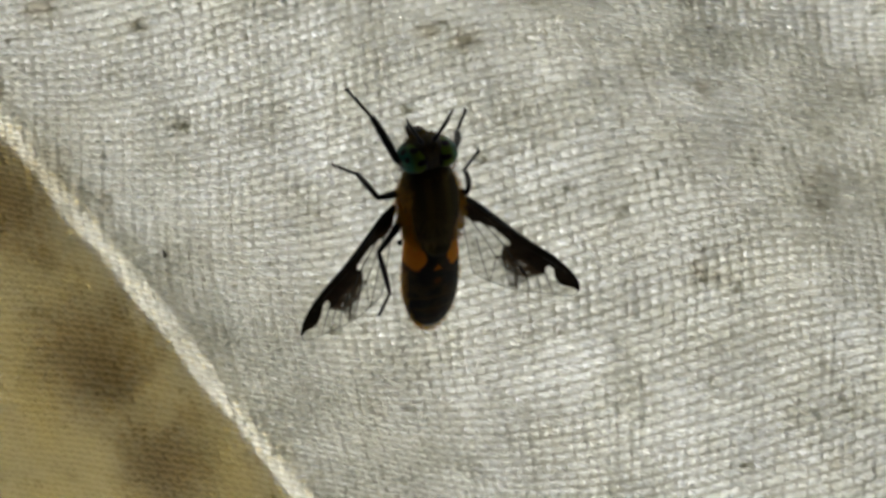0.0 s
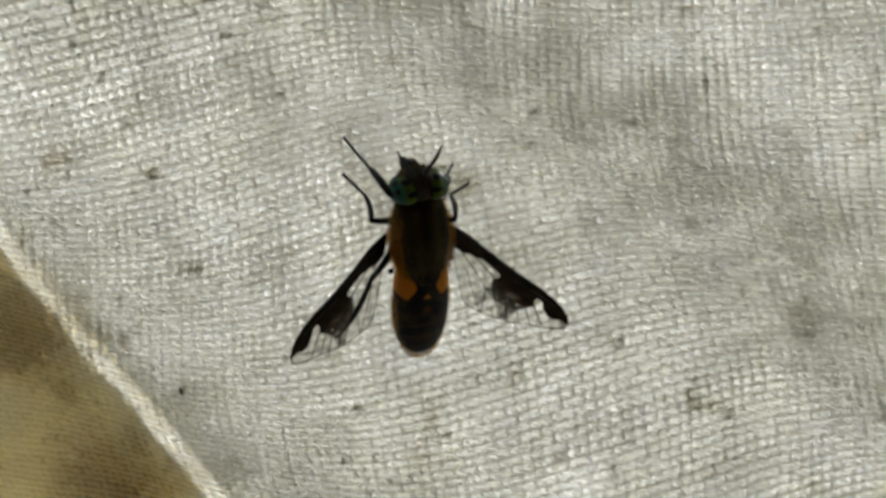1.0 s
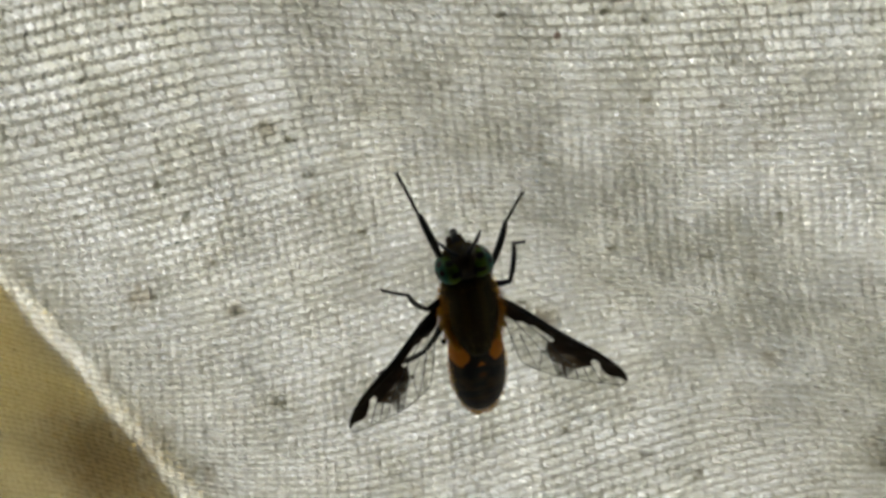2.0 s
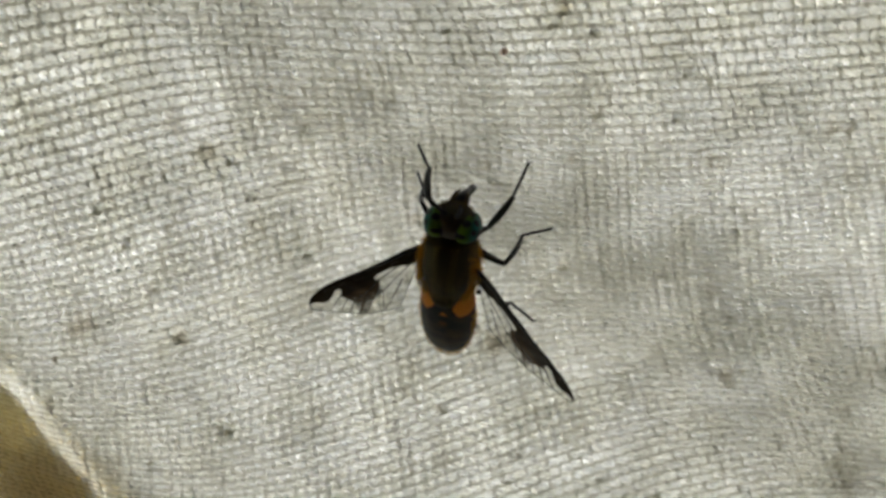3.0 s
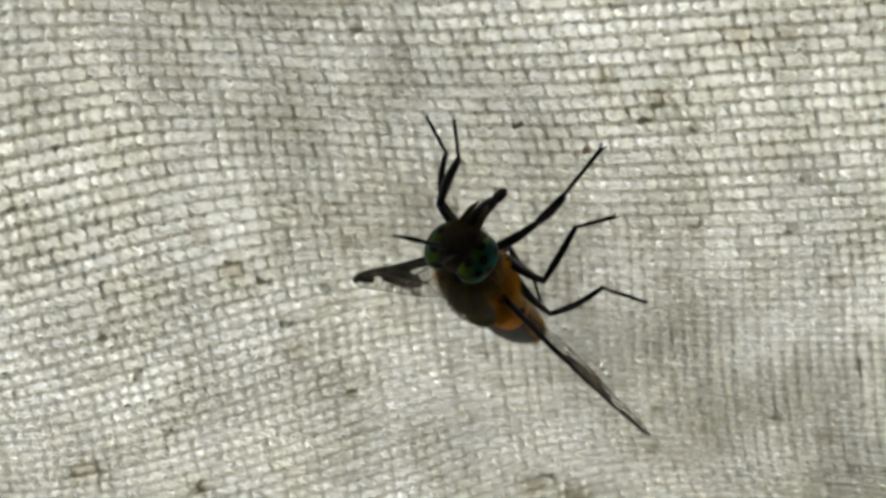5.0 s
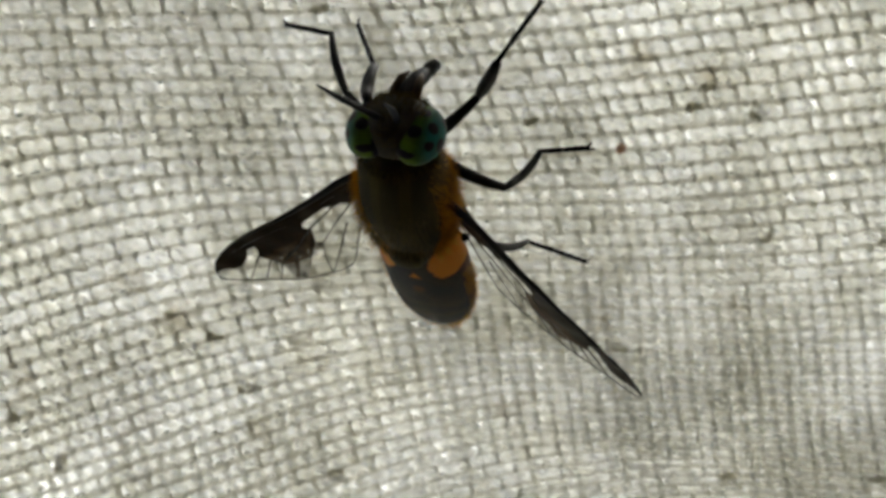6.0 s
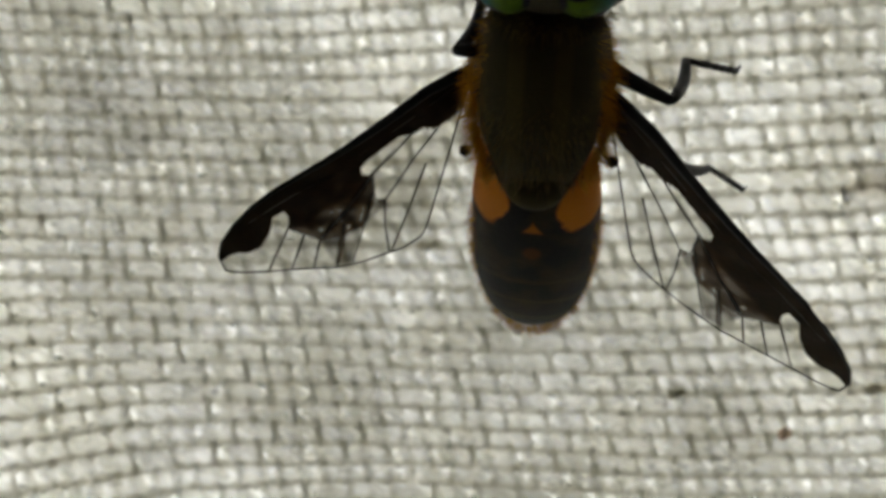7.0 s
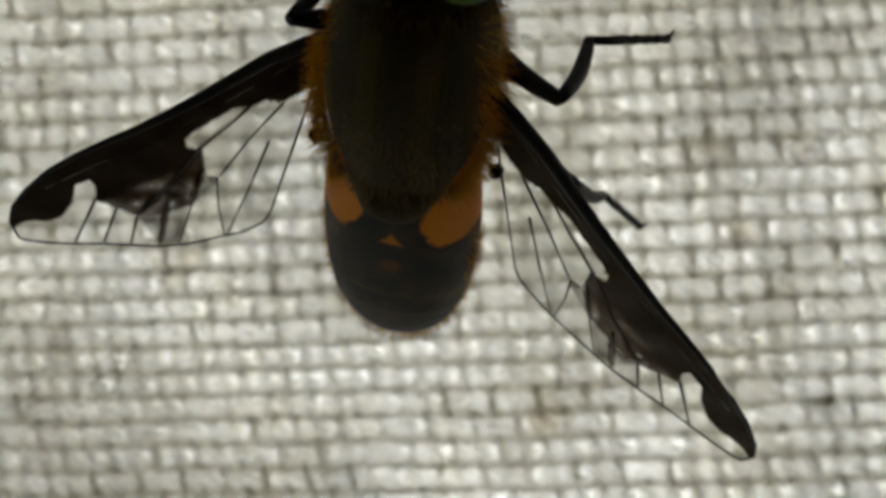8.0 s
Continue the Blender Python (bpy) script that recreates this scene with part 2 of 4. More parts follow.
def integral(knots):
    """A smooth curve from its slope at a few places."""
    k = np.array(knots)
    slope = np.interp(S_GRID, k[:, 0], k[:, 1])
    kernel = np.hanning(61)
    slope = np.convolve(slope, kernel / kernel.sum(), "same")
    return np.cumsum(slope) * (S_GRID[1] - S_GRID[0])


ROW_SHIFT = integral([(-40, 0), (-24, 0), (-16, -0.25), (-11, -0.32), (-7, -0.12), (-3, 0.15), (1, 0.36), (8, 0.44), (12, 0.22), (16, -0.12),
                      (21, -0.22), (26, -0.12), (30, 0.0), (36, 0.03), (60, 0.03)])
ROW_SHIFT *= 1.2
ROW_SHIFT -= np.interp(8.0, S_GRID, ROW_SHIFT)
RELIEF = integral([(-40, 0), (-14, 0.02), (-6, 0.10), (4, 0.06), (10, 0.0), (14, 0.08), (17, -0.05), (20, -0.09), (24, -0.08),
                   (27, -0.05), (31, 0.1), (40, 0.06), (60, 0.0)])
RELIEF *= -1.5
RELIEF -= np.interp(0.0, S_GRID, RELIEF)


def depth(x, z):
    """How far the cloth lies behind its plane, in millimetres."""
    s = BAND.x * x + BAND.y * z
    y = np.interp(s, S_GRID, RELIEF)
    y = y + 0.22 * np.sin(0.55 * x + 0.3 * z + 1.0) * np.sin(0.21 * z - 0.3 * x) + 0.12 * np.sin(0.9 * z - 0.35 * x)
    d = EDGE.x * (x - EDGE_AT.x) + EDGE.y * (z - EDGE_AT.y) + 0.25 * np.sin(0.35 * z)
    inside = -0.5 * np.exp(-np.maximum(d, 0) / 1.2)
    back = np.maximum(-d, 0.0)
    flap = back * back / (back + 0.7) * 0.85
    return y + inside + flap


def row_height(x, v):
    """The height of the cloth's row v at x: rows rise and fall with the waves, less so towards the top."""
    fade = np.interp(v, (12.0, 42.0), (1.0, 0.45))
    return v + fade * np.interp(BAND.x * x + BAND.y * v, S_GRID, ROW_SHIFT)


def column_place(x, v):
    return x - 0.13 * (v - 20) + 0.35 * np.sin(0.23 * v + 0.11 * x) + 0.5 * np.sin(0.07 * x - 0.16 * v)


def cloth_point(x, v):
    px = column_place(x, v)
    return px, row_height(px, v)


rows_v, v = [], -32.0
while v < 68.0:
    rows_v.append(v)
    v += float(np.interp(v, (5, 15, 20, 26, 33, 40), (0.53, 0.48, 0.50, 0.60, 0.82, 0.84)))
rows_v = np.array(rows_v)
WARP = 1.48
cols_x = np.arange(-66.0, 56.0, WARP)
rng = np.random.default_rng(5)


def tube_mesh(name, px, py, pz, side, flat, thick, sides=8, slant=0.0):
    """A yarn: an oval tube along points; side gives the way of its width at each point; slant leans its lumps."""
    n = len(px)
    a = np.linspace(0, 2 * np.pi, sides, endpoint=False)
    ca, sa = np.cos(a), np.sin(a)
    co = np.empty((n, sides, 3))
    co[:, :, 0] = px[:, None] + side[:, 0, None] * flat[:, None] * ca - slant * ca
    co[:, :, 1] = py[:, None] + thick[:, None] * sa
    co[:, :, 2] = pz[:, None] + side[:, 1, None] * flat[:, None] * ca
    if slant:
        co += rng.normal(0, 0.007, co.shape)
    i = np.arange(n - 1)[:, None] * sides
    j = np.arange(sides)[None, :]
    k = (j + 1) % sides
    faces = np.stack([i + j, i + k, i + k + sides, i + j + sides], -1).reshape(-1, 4)
    me = bpy.data.meshes.new(name)
    me.vertices.add(n * sides)
    me.vertices.foreach_set("co", (co * MM).ravel())
    me.loops.add(faces.size)
    me.loops.foreach_set("vertex_index", faces.ravel())
    me.polygons.add(len(faces))
    me.polygons.foreach_set("loop_start", np.arange(0, faces.size, 4))
    me.polygons.foreach_set("use_smooth", np.ones(len(faces), bool))
    me.update(calc_edges=True)
    return me


def wobble(n, size, step):
    """Slow random change along a yarn."""
    k = max(int(n / step) + 3, 4)
    return np.interp(np.linspace(0, k - 1, n), np.arange(k), rng.normal(0, size, k))


def build_cloth():
    cloth = tagged(new("cotton_cloth"), "coarse off-white woven cotton cloth, wavy, stained and folded back", "cloth")
    # weft: yarns across
    xs = np.arange(cols_x[0], cols_x[-1], 0.093)
    for j, v in enumerate(rows_v):
        n = len(xs)
        vv = np.full(n, v) + wobble(n, 0.022, 14) + wobble(n, 0.012, 5)
        px, pz = cloth_point(xs, vv)
        if not np.any((px > -51) & (px < 40) & (pz > -24) & (pz < 66)):
            continue
        keep = (px > -52) & (px < 40)
        place = (xs - cols_x[0]) / WARP + 0.5 * (j % 2) + rng.normal(0, 0.12) + wobble(n, 0.07, 16)
        pinch = np.exp(-((place - np.round(place)) / 0.14) ** 2) * (0.92 + wobble(n, 0.16, 13))
        # the weave is finer below the waves: a second pinch halves each lump
        fine = np.clip((14.0 - (np.where(px > 0, 0.35, 0.9) * px + pz)) / 6.0, 0, 1)
        half = place + 0.5
        pinch = np.maximum(pinch, (0.4 + 0.5 * fine) * np.exp(-((half - np.round(half)) / 0.13) ** 2) * (0.92 + wobble(n, 0.16, 14)))
        lump = 1.0 - pinch
        py = depth(px, pz) + 0.07 * pinch - 0.11 * lump + wobble(n, 0.018, 7)
        pitch = row_height(px, vv + 0.05) - row_height(px, vv - 0.05)
        pitch = 10 * pitch * (rows_v[min(j + 1, len(rows_v) - 1)] - rows_v[max(j - 1, 0)]) / 2
        gx, gz = np.gradient(px), np.gradient(pz)
        ln = np.hypot(gx, gz)
        side = np.stack([-gz / ln, gx / ln], -1)
        flat = pitch * (0.365 + 0.03 * (1 - fine) + wobble(n, 0.024, 6) + wobble(n, 0.018, 14)) * (1.0 - 0.45 * pinch)
        folded = np.clip(-(EDGE.x * (px - EDGE_AT.x) + EDGE.y * (pz - EDGE_AT.y)) / 1.5, 0, 1)
        flat = flat * (1.0 + 0.16 * folded) + folded * wobble(n, 0.02, 5)
        thick = (0.20 + wobble(n, 0.025, 9)) * (1.0 - 0.25 * pinch)
        me = tube_mesh("weft_yarn", px[keep], py[keep], pz[keep], side[keep], flat[keep], thick[keep], 10, 0.12)
        me.materials.append(weft_mat)
        ob = new("weft_yarn", me)
        ob.parent = cloth
        # duller strips stand in for the shade in the furrow above the yarn
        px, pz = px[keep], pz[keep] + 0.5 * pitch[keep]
        me = tube_mesh("furrow_shade", px, depth(px, pz) + 0.09 + wobble(len(px), 0.015, 8), pz, side[keep], pitch[keep] * (0.22 + wobble(len(px), 0.03, 7)), np.full(len(px), 0.05), 6)
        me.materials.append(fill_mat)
        ob = new("furrow_shade", me)
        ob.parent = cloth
    # warp: yarns up and down
    vs = np.interp(np.arange(0, len(rows_v) - 1, 1 / 5.0), np.arange(len(rows_v)), rows_v)
    js = np.interp(vs, rows_v, np.arange(len(rows_v)))
    for x, over in [(x, 1) for x in cols_x] + [(x + 0.5 * WARP, -1) for x in cols_x]:
        n = len(vs)
        xx = np.full(n, x) + wobble(n, 0.035, 18)
        px, pz = cloth_point(xx, vs)
        keep = (pz > -24) & (pz < 67) & (px > -53) & (px < 41)
        if keep.sum() < 20:
            continue
        phase = np.cos(np.pi * js) * over
        py = depth(px, pz) + 0.02 - 0.11 * phase + wobble(n, 0.03, 11)
        gx, gz = np.gradient(px), np.gradient(pz)
        ln = np.hypot(gx, gz)
        side = np.stack([gz / ln, -gx / ln], -1)
        flat = (np.interp(vs, (20, 34), (0.118, 0.15)) + wobble(n, 0.03, 9)) * (1.0 - 0.05 * phase)
        thick = 0.07 + wobble(n, 0.012, 9)
        me = tube_mesh("warp_yarn", px[keep], py[keep], pz[keep], side[keep], flat[keep], thick[keep])
        me.materials.append(warp_mat)
        ob = new("warp_yarn", me)
        ob.parent = cloth
    # the sheet's second layer behind the fold
    bm = bmesh.new()
    bmesh.ops.create_grid(bm, x_segments=60, y_segments=60, size=0.5)
    for p in bm.verts:
        d, e = 0.5 + (p.co.x + 0.5) * 30, -45 + (p.co.y + 0.5) * 90
        x, z = EDGE_AT.x - EDGE.x * d - EDGE.y * e, EDGE_AT.y - EDGE.y * d + EDGE.x * e
        p.co = Vector((x, float(depth(np.array([x]), np.array([z]))[0]) + 1.6 + 0.5 * math.sin(x * 0.7) * math.sin(z * 0.5), z)) * MM
    bmesh.ops.solidify(bm, geom=bm.faces[:], thickness=0.0003)
    part("folded_layer", bm, layer_mat, cloth, "second layer of the folded cloth")
    # the rest of the sheet, out of the picture
    for name, x0, x1, z0, z1 in (("sheet_side", -600, -51, -1100, 600), ("sheet_side", 38.5, 600, -1100, 600),
                                 ("sheet_top", -51, 38.5, 65, 600), ("sheet_bottom", -51, 38.5, -1100, -22.5)):
        bm = bmesh.new()
        bmesh.ops.create_grid(bm, x_segments=60, y_segments=120, size=0.5)
        for p in bm.verts:
            x, z = x0 + (p.co.x + 0.5) * (x1 - x0), z0 + (p.co.y + 0.5) * (z1 - z0)
            back = min(float(depth(np.array([x]), np.array([z]))[0]), 45.0) + 0.8 if x < -38 else 0.0
            p.co = Vector((x, back + 1.2 + 4 * math.sin(x * 0.02 + z * 0.013) * (0 if abs(x) < 60 and -60 < z < 110 else 1), z)) * MM
        bmesh.ops.solidify(bm, geom=bm.faces[:], thickness=0.0004)
        part(name, bm, sheet_mat, cloth)
    return cloth


def part(name, bm, material, parent, label="", smooth=True):
    me = bpy.data.meshes.new(name)
    bm.normal_update()
    bm.to_mesh(me)
    bm.free()
    if smooth:
        me.polygons.foreach_set("use_smooth", np.ones(len(me.polygons), bool))
    me.materials.append(material)
    ob = new(name, me)
    ob.parent = parent
    if label:
        tagged(ob, label)
    return ob


cloth = build_cloth()


def ground():
    bm = bmesh.new()
    bmesh.ops.create_grid(bm, x_segments=8, y_segments=8, size=300)
    ob = part("ground", bm, ground_mat, None)
    ob.location.z = -1.1
    return tagged(ob, "dry grassy ground below the hanging cloth", "ground", kind="structure")


ground()


def slab(name, x0, x1, y0, y1, z0, z1, material, label, category):
    bm = bmesh.new()
    bmesh.ops.create_cube(bm, size=1.0)
    for p in bm.verts:
        p.co = Vector((x0 + (p.co.x + 0.5) * (x1 - x0), y0 + (p.co.y + 0.5) * (y1 - y0), z0 + (p.co.z + 0.5) * (z1 - z0)))
    bmesh.ops.bevel(bm, geom=bm.edges[:], offset=0.001, segments=1, affect="EDGES")
    return tagged(part(name, bm, material, None, smooth=False), label, category, kind="structure")


# added and unseen: plain canvas walls that close the place behind the camera and set its front light, and the dark
# hedge behind the cloth
canvas_mat = simple("dull_canvas", (0.30, 0.29, 0.25), (0.38, 0.37, 0.33), 0.02, 0.9, 0.1)
hedge_mat = simple("dark_hedge", (0.02, 0.035, 0.012), (0.06, 0.08, 0.03), 0.02, 0.9, 0.1)
slab("wall_west", -0.606, -0.602, -1.6, 0.0, -1.1, 0.6, canvas_mat, "unseen plain canvas wall, added to set the front light", "wall")
slab("wall_east", 0.602, 0.606, -1.6, 0.0, -1.1, 0.6, canvas_mat, "unseen plain canvas wall, added to set the front light", "wall")
slab("wall_south", -0.606, 0.606, -1.606, -1.602, -1.1, 0.6, canvas_mat, "unseen plain canvas wall, added to set the front light", "wall")
slab("ceiling", -0.606, 0.606, -1.606, 0.0, 0.602, 0.606, canvas_mat, "unseen plain canvas roof, added to set the front light", "ceiling")


def hedge():
    bm = bmesh.new()
    bmesh.ops.create_grid(bm, x_segments=120, y_segments=30, size=0.5)
    for p in bm.verts:
        x, z = p.co.x * 40, -1.1 + (p.co.y + 0.5) * 3.6
        k = noise.noise(Vector((x * 1.5, z * 1.5, 0))) + 0.5 * noise.noise(Vector((x * 4, z * 4, 2)))
        p.co = Vector((x, 7 + 0.5 * k + 0.25 * z, z + 0.3 * noise.noise(Vector((x, 0, 5)))))
    return tagged(part("hedge", bm, hedge_mat, None), "unseen dark green hedge, added far behind the cloth", "hedge", kind="structure")


hedge()


# ---- crumbs and flecks on the cloth ----
def surface_at(x, z):
    return float(depth(np.array([x]), np.array([z]))[0])


def crumb(name, x, z, size, material, label, turn, seed):
    bm = bmesh.new()
    bmesh.ops.create_icosphere(bm, subdivisions=3, radius=1.0)
    for p in bm.verts:
        k = 1 + 0.28 * noise.noise(p.co * 1.6 + Vector((seed * 3.1, 0, 0)))
        p.co = Vector((p.co.x * size[0], p.co.y * size[1], p.co.z * size[2])) * k * MM
    ob = part(name, bm, material, None)
    ob.matrix_basis = Matrix.Translation(Vector((x, surface_at(x, z) - 0.40, z)) * MM) @ pose(0, 0, 0, 0, turn, 0)
    return tagged(ob, label, "crumb")


crumb("black_crumb", -19.0, -0.35, (0.14, 0.12, 0.30), speck_mat, "tiny elongated black crumb lying on the cloth", -20, 1)
crumb("pinkish_crumb", 3.06, 34.1, (0.30, 0.14, 0.22), pink_mat, "small brownish pink crumb stuck to the cloth", -35, 2)

FLECKS = [(-11.7, -1.0), (17.3, -2.0), (8.0, -5.4), (22.7, 6.6), (6.4, 18.8), (-26.5, 16.2), (2.1, 25.0), (-11.3, 20.4), (20.9, 30.5),
          (-16.2, 27.2), (18.7, 20.8), (-0.9, 35.8), (14.8, 28.9), (15.7, 32.0), (9.5, 35.2), (-25.2, 32.4), (-23.8, 22.0),
          (-11.1, 29.3), (-17.5, 8.3), (-4.9, 30.9), (-18.1, 28.4), (-20.6, 15.1), (13.4, 18.0), (7.3, 36.6), (9.4, 29.4),
          (-27.8, -0.6), (12.0, 2.5), (1.5, 13.9), (-14.8, 24.7), (5.5, 43.0)]


def flecks():
    """Husk flecks caught between the yarns."""
    r = random.Random(4)
    for x, z in FLECKS + [(r.uniform(-34, 33), r.uniform(-18, 62)) for _ in range(60)]:
        bm = bmesh.new()
        bmesh.ops.create_icosphere(bm, subdivisions=2, radius=1.0)
        a, b = r.uniform(0.22, 0.5), r.uniform(0.15, 0.32)
        for p in bm.verts:
            k = 1 + 0.35 * noise.noise(p.co * 1.7 + Vector((x, z, 0)))
            p.co = Vector((p.co.x * a, p.co.y * 0.10, p.co.z * b)) * k * MM
        ob = part("fleck", bm, fleck_mat, cloth)
        ob.matrix_basis = Matrix.Translation(Vector((x, surface_at(x, z) - 0.06, z)) * MM) @ pose(0, 0, 0, 0, r.uniform(-50, 20), 0)


flecks()

# ---- the deer fly; its space: x to its right, y to its head, z to its back, in millimetres ----
thorax_mat, abdomen_mat, wing_mat = thorax_material(), abdomen_material(), wing_material()
eye_mats = {1: eye_material(1), -1: eye_material(-1)}


def bm_loft(sections, around=32, cap=True):
    """Skin over oval sections (y, centre z, half width, half height), in millimetres."""
    bm = bmesh.new()
    rings = []
    for y, cz, hw, hh in sections:
        ring = []
        for i in range(around):
            a = 2 * math.pi * i / around
            ring.append(bm.verts.new(Vector((hw * math.cos(a), y, cz + hh * math.sin(a))) * MM))
        rings.append(ring)
    for r0, r1 in zip(rings, rings[1:]):
        for i in range(around):
            k = (i + 1) % around
            bm.faces.new((r0[i], r0[k], r1[k], r1[i]))
    if cap:
        bm.faces.new(rings[0])
        bm.faces.new(list(reversed(rings[-1])))
    bmesh.ops.recalc_face_normals(bm, faces=bm.faces[:])
    return bm


def round_profile(y0, y1, n, width, height, centre, power=2.0):
    """Sections of a rounded barrel between y0 and y1."""
    out = []
    for i in range(n + 1):
        u = -1 + 2 * i / n
        k = max(1 - abs(u) ** power, 0.0004) ** (1 / power)
        out.append((y0 + (y1 - y0) * i / n, centre, width * k, height * k))
    return out


def bm_rod(points, radii, around=8):
    """A round rod through points, in millimetres."""
    bm = bmesh.new()
    pts = [Vector(p) for p in points]
    rings = []
    for i, p in enumerate(pts):
        d = (pts[min(i + 1, len(pts) - 1)] - pts[max(i - 1, 0)]).normalized()
        a = d.orthogonal().normalized()
        b = d.cross(a)
        rings.append([bm.verts.new((p + radii[i] * (math.cos(t) * a + math.sin(t) * b)) * MM)
                      for t in (2 * math.pi * k / around for k in range(around))])
    for r0, r1 in zip(rings, rings[1:]):
        # match the rings, so that the rod does not twist
        o = min(range(around), key=lambda q: (r1[q].co - r0[0].co).length)
        r1[:] = r1[o:] + r1[:o]
        for i in range(around):
            k = (i + 1) % around
            bm.faces.new((r0[i], r0[k], r1[k], r1[i]))
    bm.faces.new(rings[0])
    bm.faces.new(list(reversed(rings[-1])))
    bmesh.ops.recalc_face_normals(bm, faces=bm.faces[:])
    return bm


def hairs(points, length, thick, sweep, seed):
    """Fine hairs: points are (place, normal) pairs."""
    r = random.Random(seed)
    verts, faces = [], []
    for p, nrm in points:
        d = (Vector(nrm) + Vector(sweep) + Vector((r.uniform(-.4, .4), r.uniform(-.4, .4), r.uniform(-.4, .4)))).normalized()
        ln = length * r.uniform(0.5, 1.2)
        a = d.orthogonal().normalized() * thick
        b = d.cross(a)
        i = len(verts)
        bend = Vector((0, -0.25 * ln, -0.1 * ln))
        verts += [(p + q) * MM for q in (a, -0.5 * a + 0.87 * b, -0.5 * a - 0.87 * b)]
        verts += [(p + d * ln * 0.6 + q * 0.7 + bend * 0.3) * MM for q in (a, -0.5 * a + 0.87 * b, -0.5 * a - 0.87 * b)]
        verts.append((p + d * ln + bend) * MM)
        for u, w in ((0, 1), (1, 2), (2, 0)):
            faces += [(i + u, i + w, i + 3 + w, i + 3 + u), (i + 3 + u, i + 3 + w, i + 6)]
    bm = bmesh.new()
    me = bpy.data.meshes.new("hair")
    me.from_pydata([tuple(q) for q in verts], [], faces)
    bm.from_mesh(me)
    bpy.data.meshes.remove(me)
    return bm


def oval_points(centre, size, count, seed, keep):
    r = random.Random(seed)
    out = []
    while len(out) < count:
        d = Vector((r.gauss(0, 1), r.gauss(0, 1), r.gauss(0, 1))).normalized()
        if not keep(d):
            continue
        p = Vector(centre) + Vector((d.x * size[0], d.y * size[1], d.z * size[2]))
        nrm = Vector((d.x / size[0], d.y / size[1], d.z / size[2])).normalized()
        out.append((p, nrm))
    return out


def fly_body():
    body = [(y, c, w * (1 - 0.22 * smooth(-y, -2.0, 0.9)), h * (1 - 0.30 * smooth(-y, -1.6, 1.0))) for y, c, w, h in round_profile(-1.05, 3.62, 26, 1.42, 1.38, -0.10, 2.7)]
    part("thorax", bm_loft(body), thorax_mat, fly, "dark olive thorax with faint stripes")
    part("scutellum", bm_loft(round_profile(-1.15, -0.1, 12, 0.62, 0.34, 0.55)), thorax_mat, fly)
    # abdomen: overlapping plates
    cuts = (0.15, -1.0, -2.0, -2.95, -3.95, -4.8, -5.55, -6.26)
    for i, (a, b) in enumerate(zip(cuts, cuts[1:])):
        sec = []
        for k in range(9):
            y = a + 0.10 + (b - 0.02 - a - 0.10) * k / 8
            u = (y + 2.70) / 3.60
            w = 1.45 * max(1 - abs(u) ** 2.6, 0.002) ** (1 / 2.3)
            lip = 1.0 + 0.008 * (k / 8)
            sec.append((y, belly_height(y), w * lip, w * 0.70 * lip))
        part("abdomen_plate", bm_loft(sec, cap=i == 6), abdomen_mat, fly, "orange plate with a black middle" if i < 2 else "glossy black plate")
    # hair
    side = oval_points((0, 1.2, -0.08), (1.36, 2.3, 1.34), 3200, 3, lambda d: abs(d.x) > 0.62 and -0.8 < d.z < 0.5 and d.y > -0.8)
    part("side_hair", hairs(side, 0.42, 0.009, (0, -0.25, 0.1), 4), hair_gold, fly, "golden hair fringe")
    top = oval_points((0, 1.2, -0.10), (1.38, 2.3, 1.30), 1500, 6, lambda d: abs(d.x) < 0.7 and d.z > 0.1)
    part("back_hair", hairs(top, 0.2, 0.009, (0, -0.6, 0), 7), hair_dark, fly, "short dark hair")
    under = oval_points((0, 1.2, -0.1), (1.3, 2.25, 1.34), 1500, 16, lambda d: d.z < -0.3)
    part("breast_hair", hairs(under, 0.3, 0.009, (0, -0.3, 0), 17), hair_gold, fly, "golden hair under the thorax")
    rim = oval_points((0, -2.8, 0), (1.40, 3.74, 0.98), 1500, 8, lambda d: abs(d.z) < 0.4 and (d.y < 0.2))
    rim = [(Vector((p.x, p.y, p.z + belly_height(p.y))), q) for p, q in rim]
    part("abdomen_hair", hairs(rim, 0.24, 0.009, (0, -0.5, 0), 9), hair_gold, fly)
    # head
    bm = bm_loft(round_profile(3.3, 4.8, 14, 1.06, 0.97, -0.1, 2.4))
    part("face", bm, face_mat, fly, "dull yellow face")
    beard = oval_points((0, 4.1, -0.1), (1.06, 0.76, 0.95), 900, 11, lambda d: d.y > 0.1 and abs(d.x) < 0.75 and (d.z < 0.2 or abs(d.x) < 0.3))
    part("face_hair", hairs(beard, 0.22, 0.009, (0, 0.3, -0.2), 12), beard_mat, fly, "short dull yellow face hair")
    nape = oval_points((0, 3.45, 0), (1.22, 0.5, 1.1), 800, 13, lambda d: d.y < 0.3)
    part("collar_hair", hairs(nape, 0.25, 0.009, (0, 0.2, 0), 14), beard_mat, fly)
    for s in (1, -1):
        bm = bmesh.new()
        bmesh.ops.create_uvsphere(bm, u_segments=32, v_segments=20, radius=1.0)
        for p in bm.verts:
            flat = 0.62 if p.co.y < 0 else 0.72
            p.co = Vector((s * 0.70 + p.co.x * 0.72, 3.94 + p.co.y * flat, 0.02 + p.co.z * 1.0)) * MM
        part("eye", bm, eye_mats[s], fly, "green compound eye with dark spots")
        tip = Vector((-1.33, 6.66, 1.46)) if s < 0 else Vector((0.66, 6.83, 1.94))
        base = Vector((s * 0.2, 4.63, 0.3))
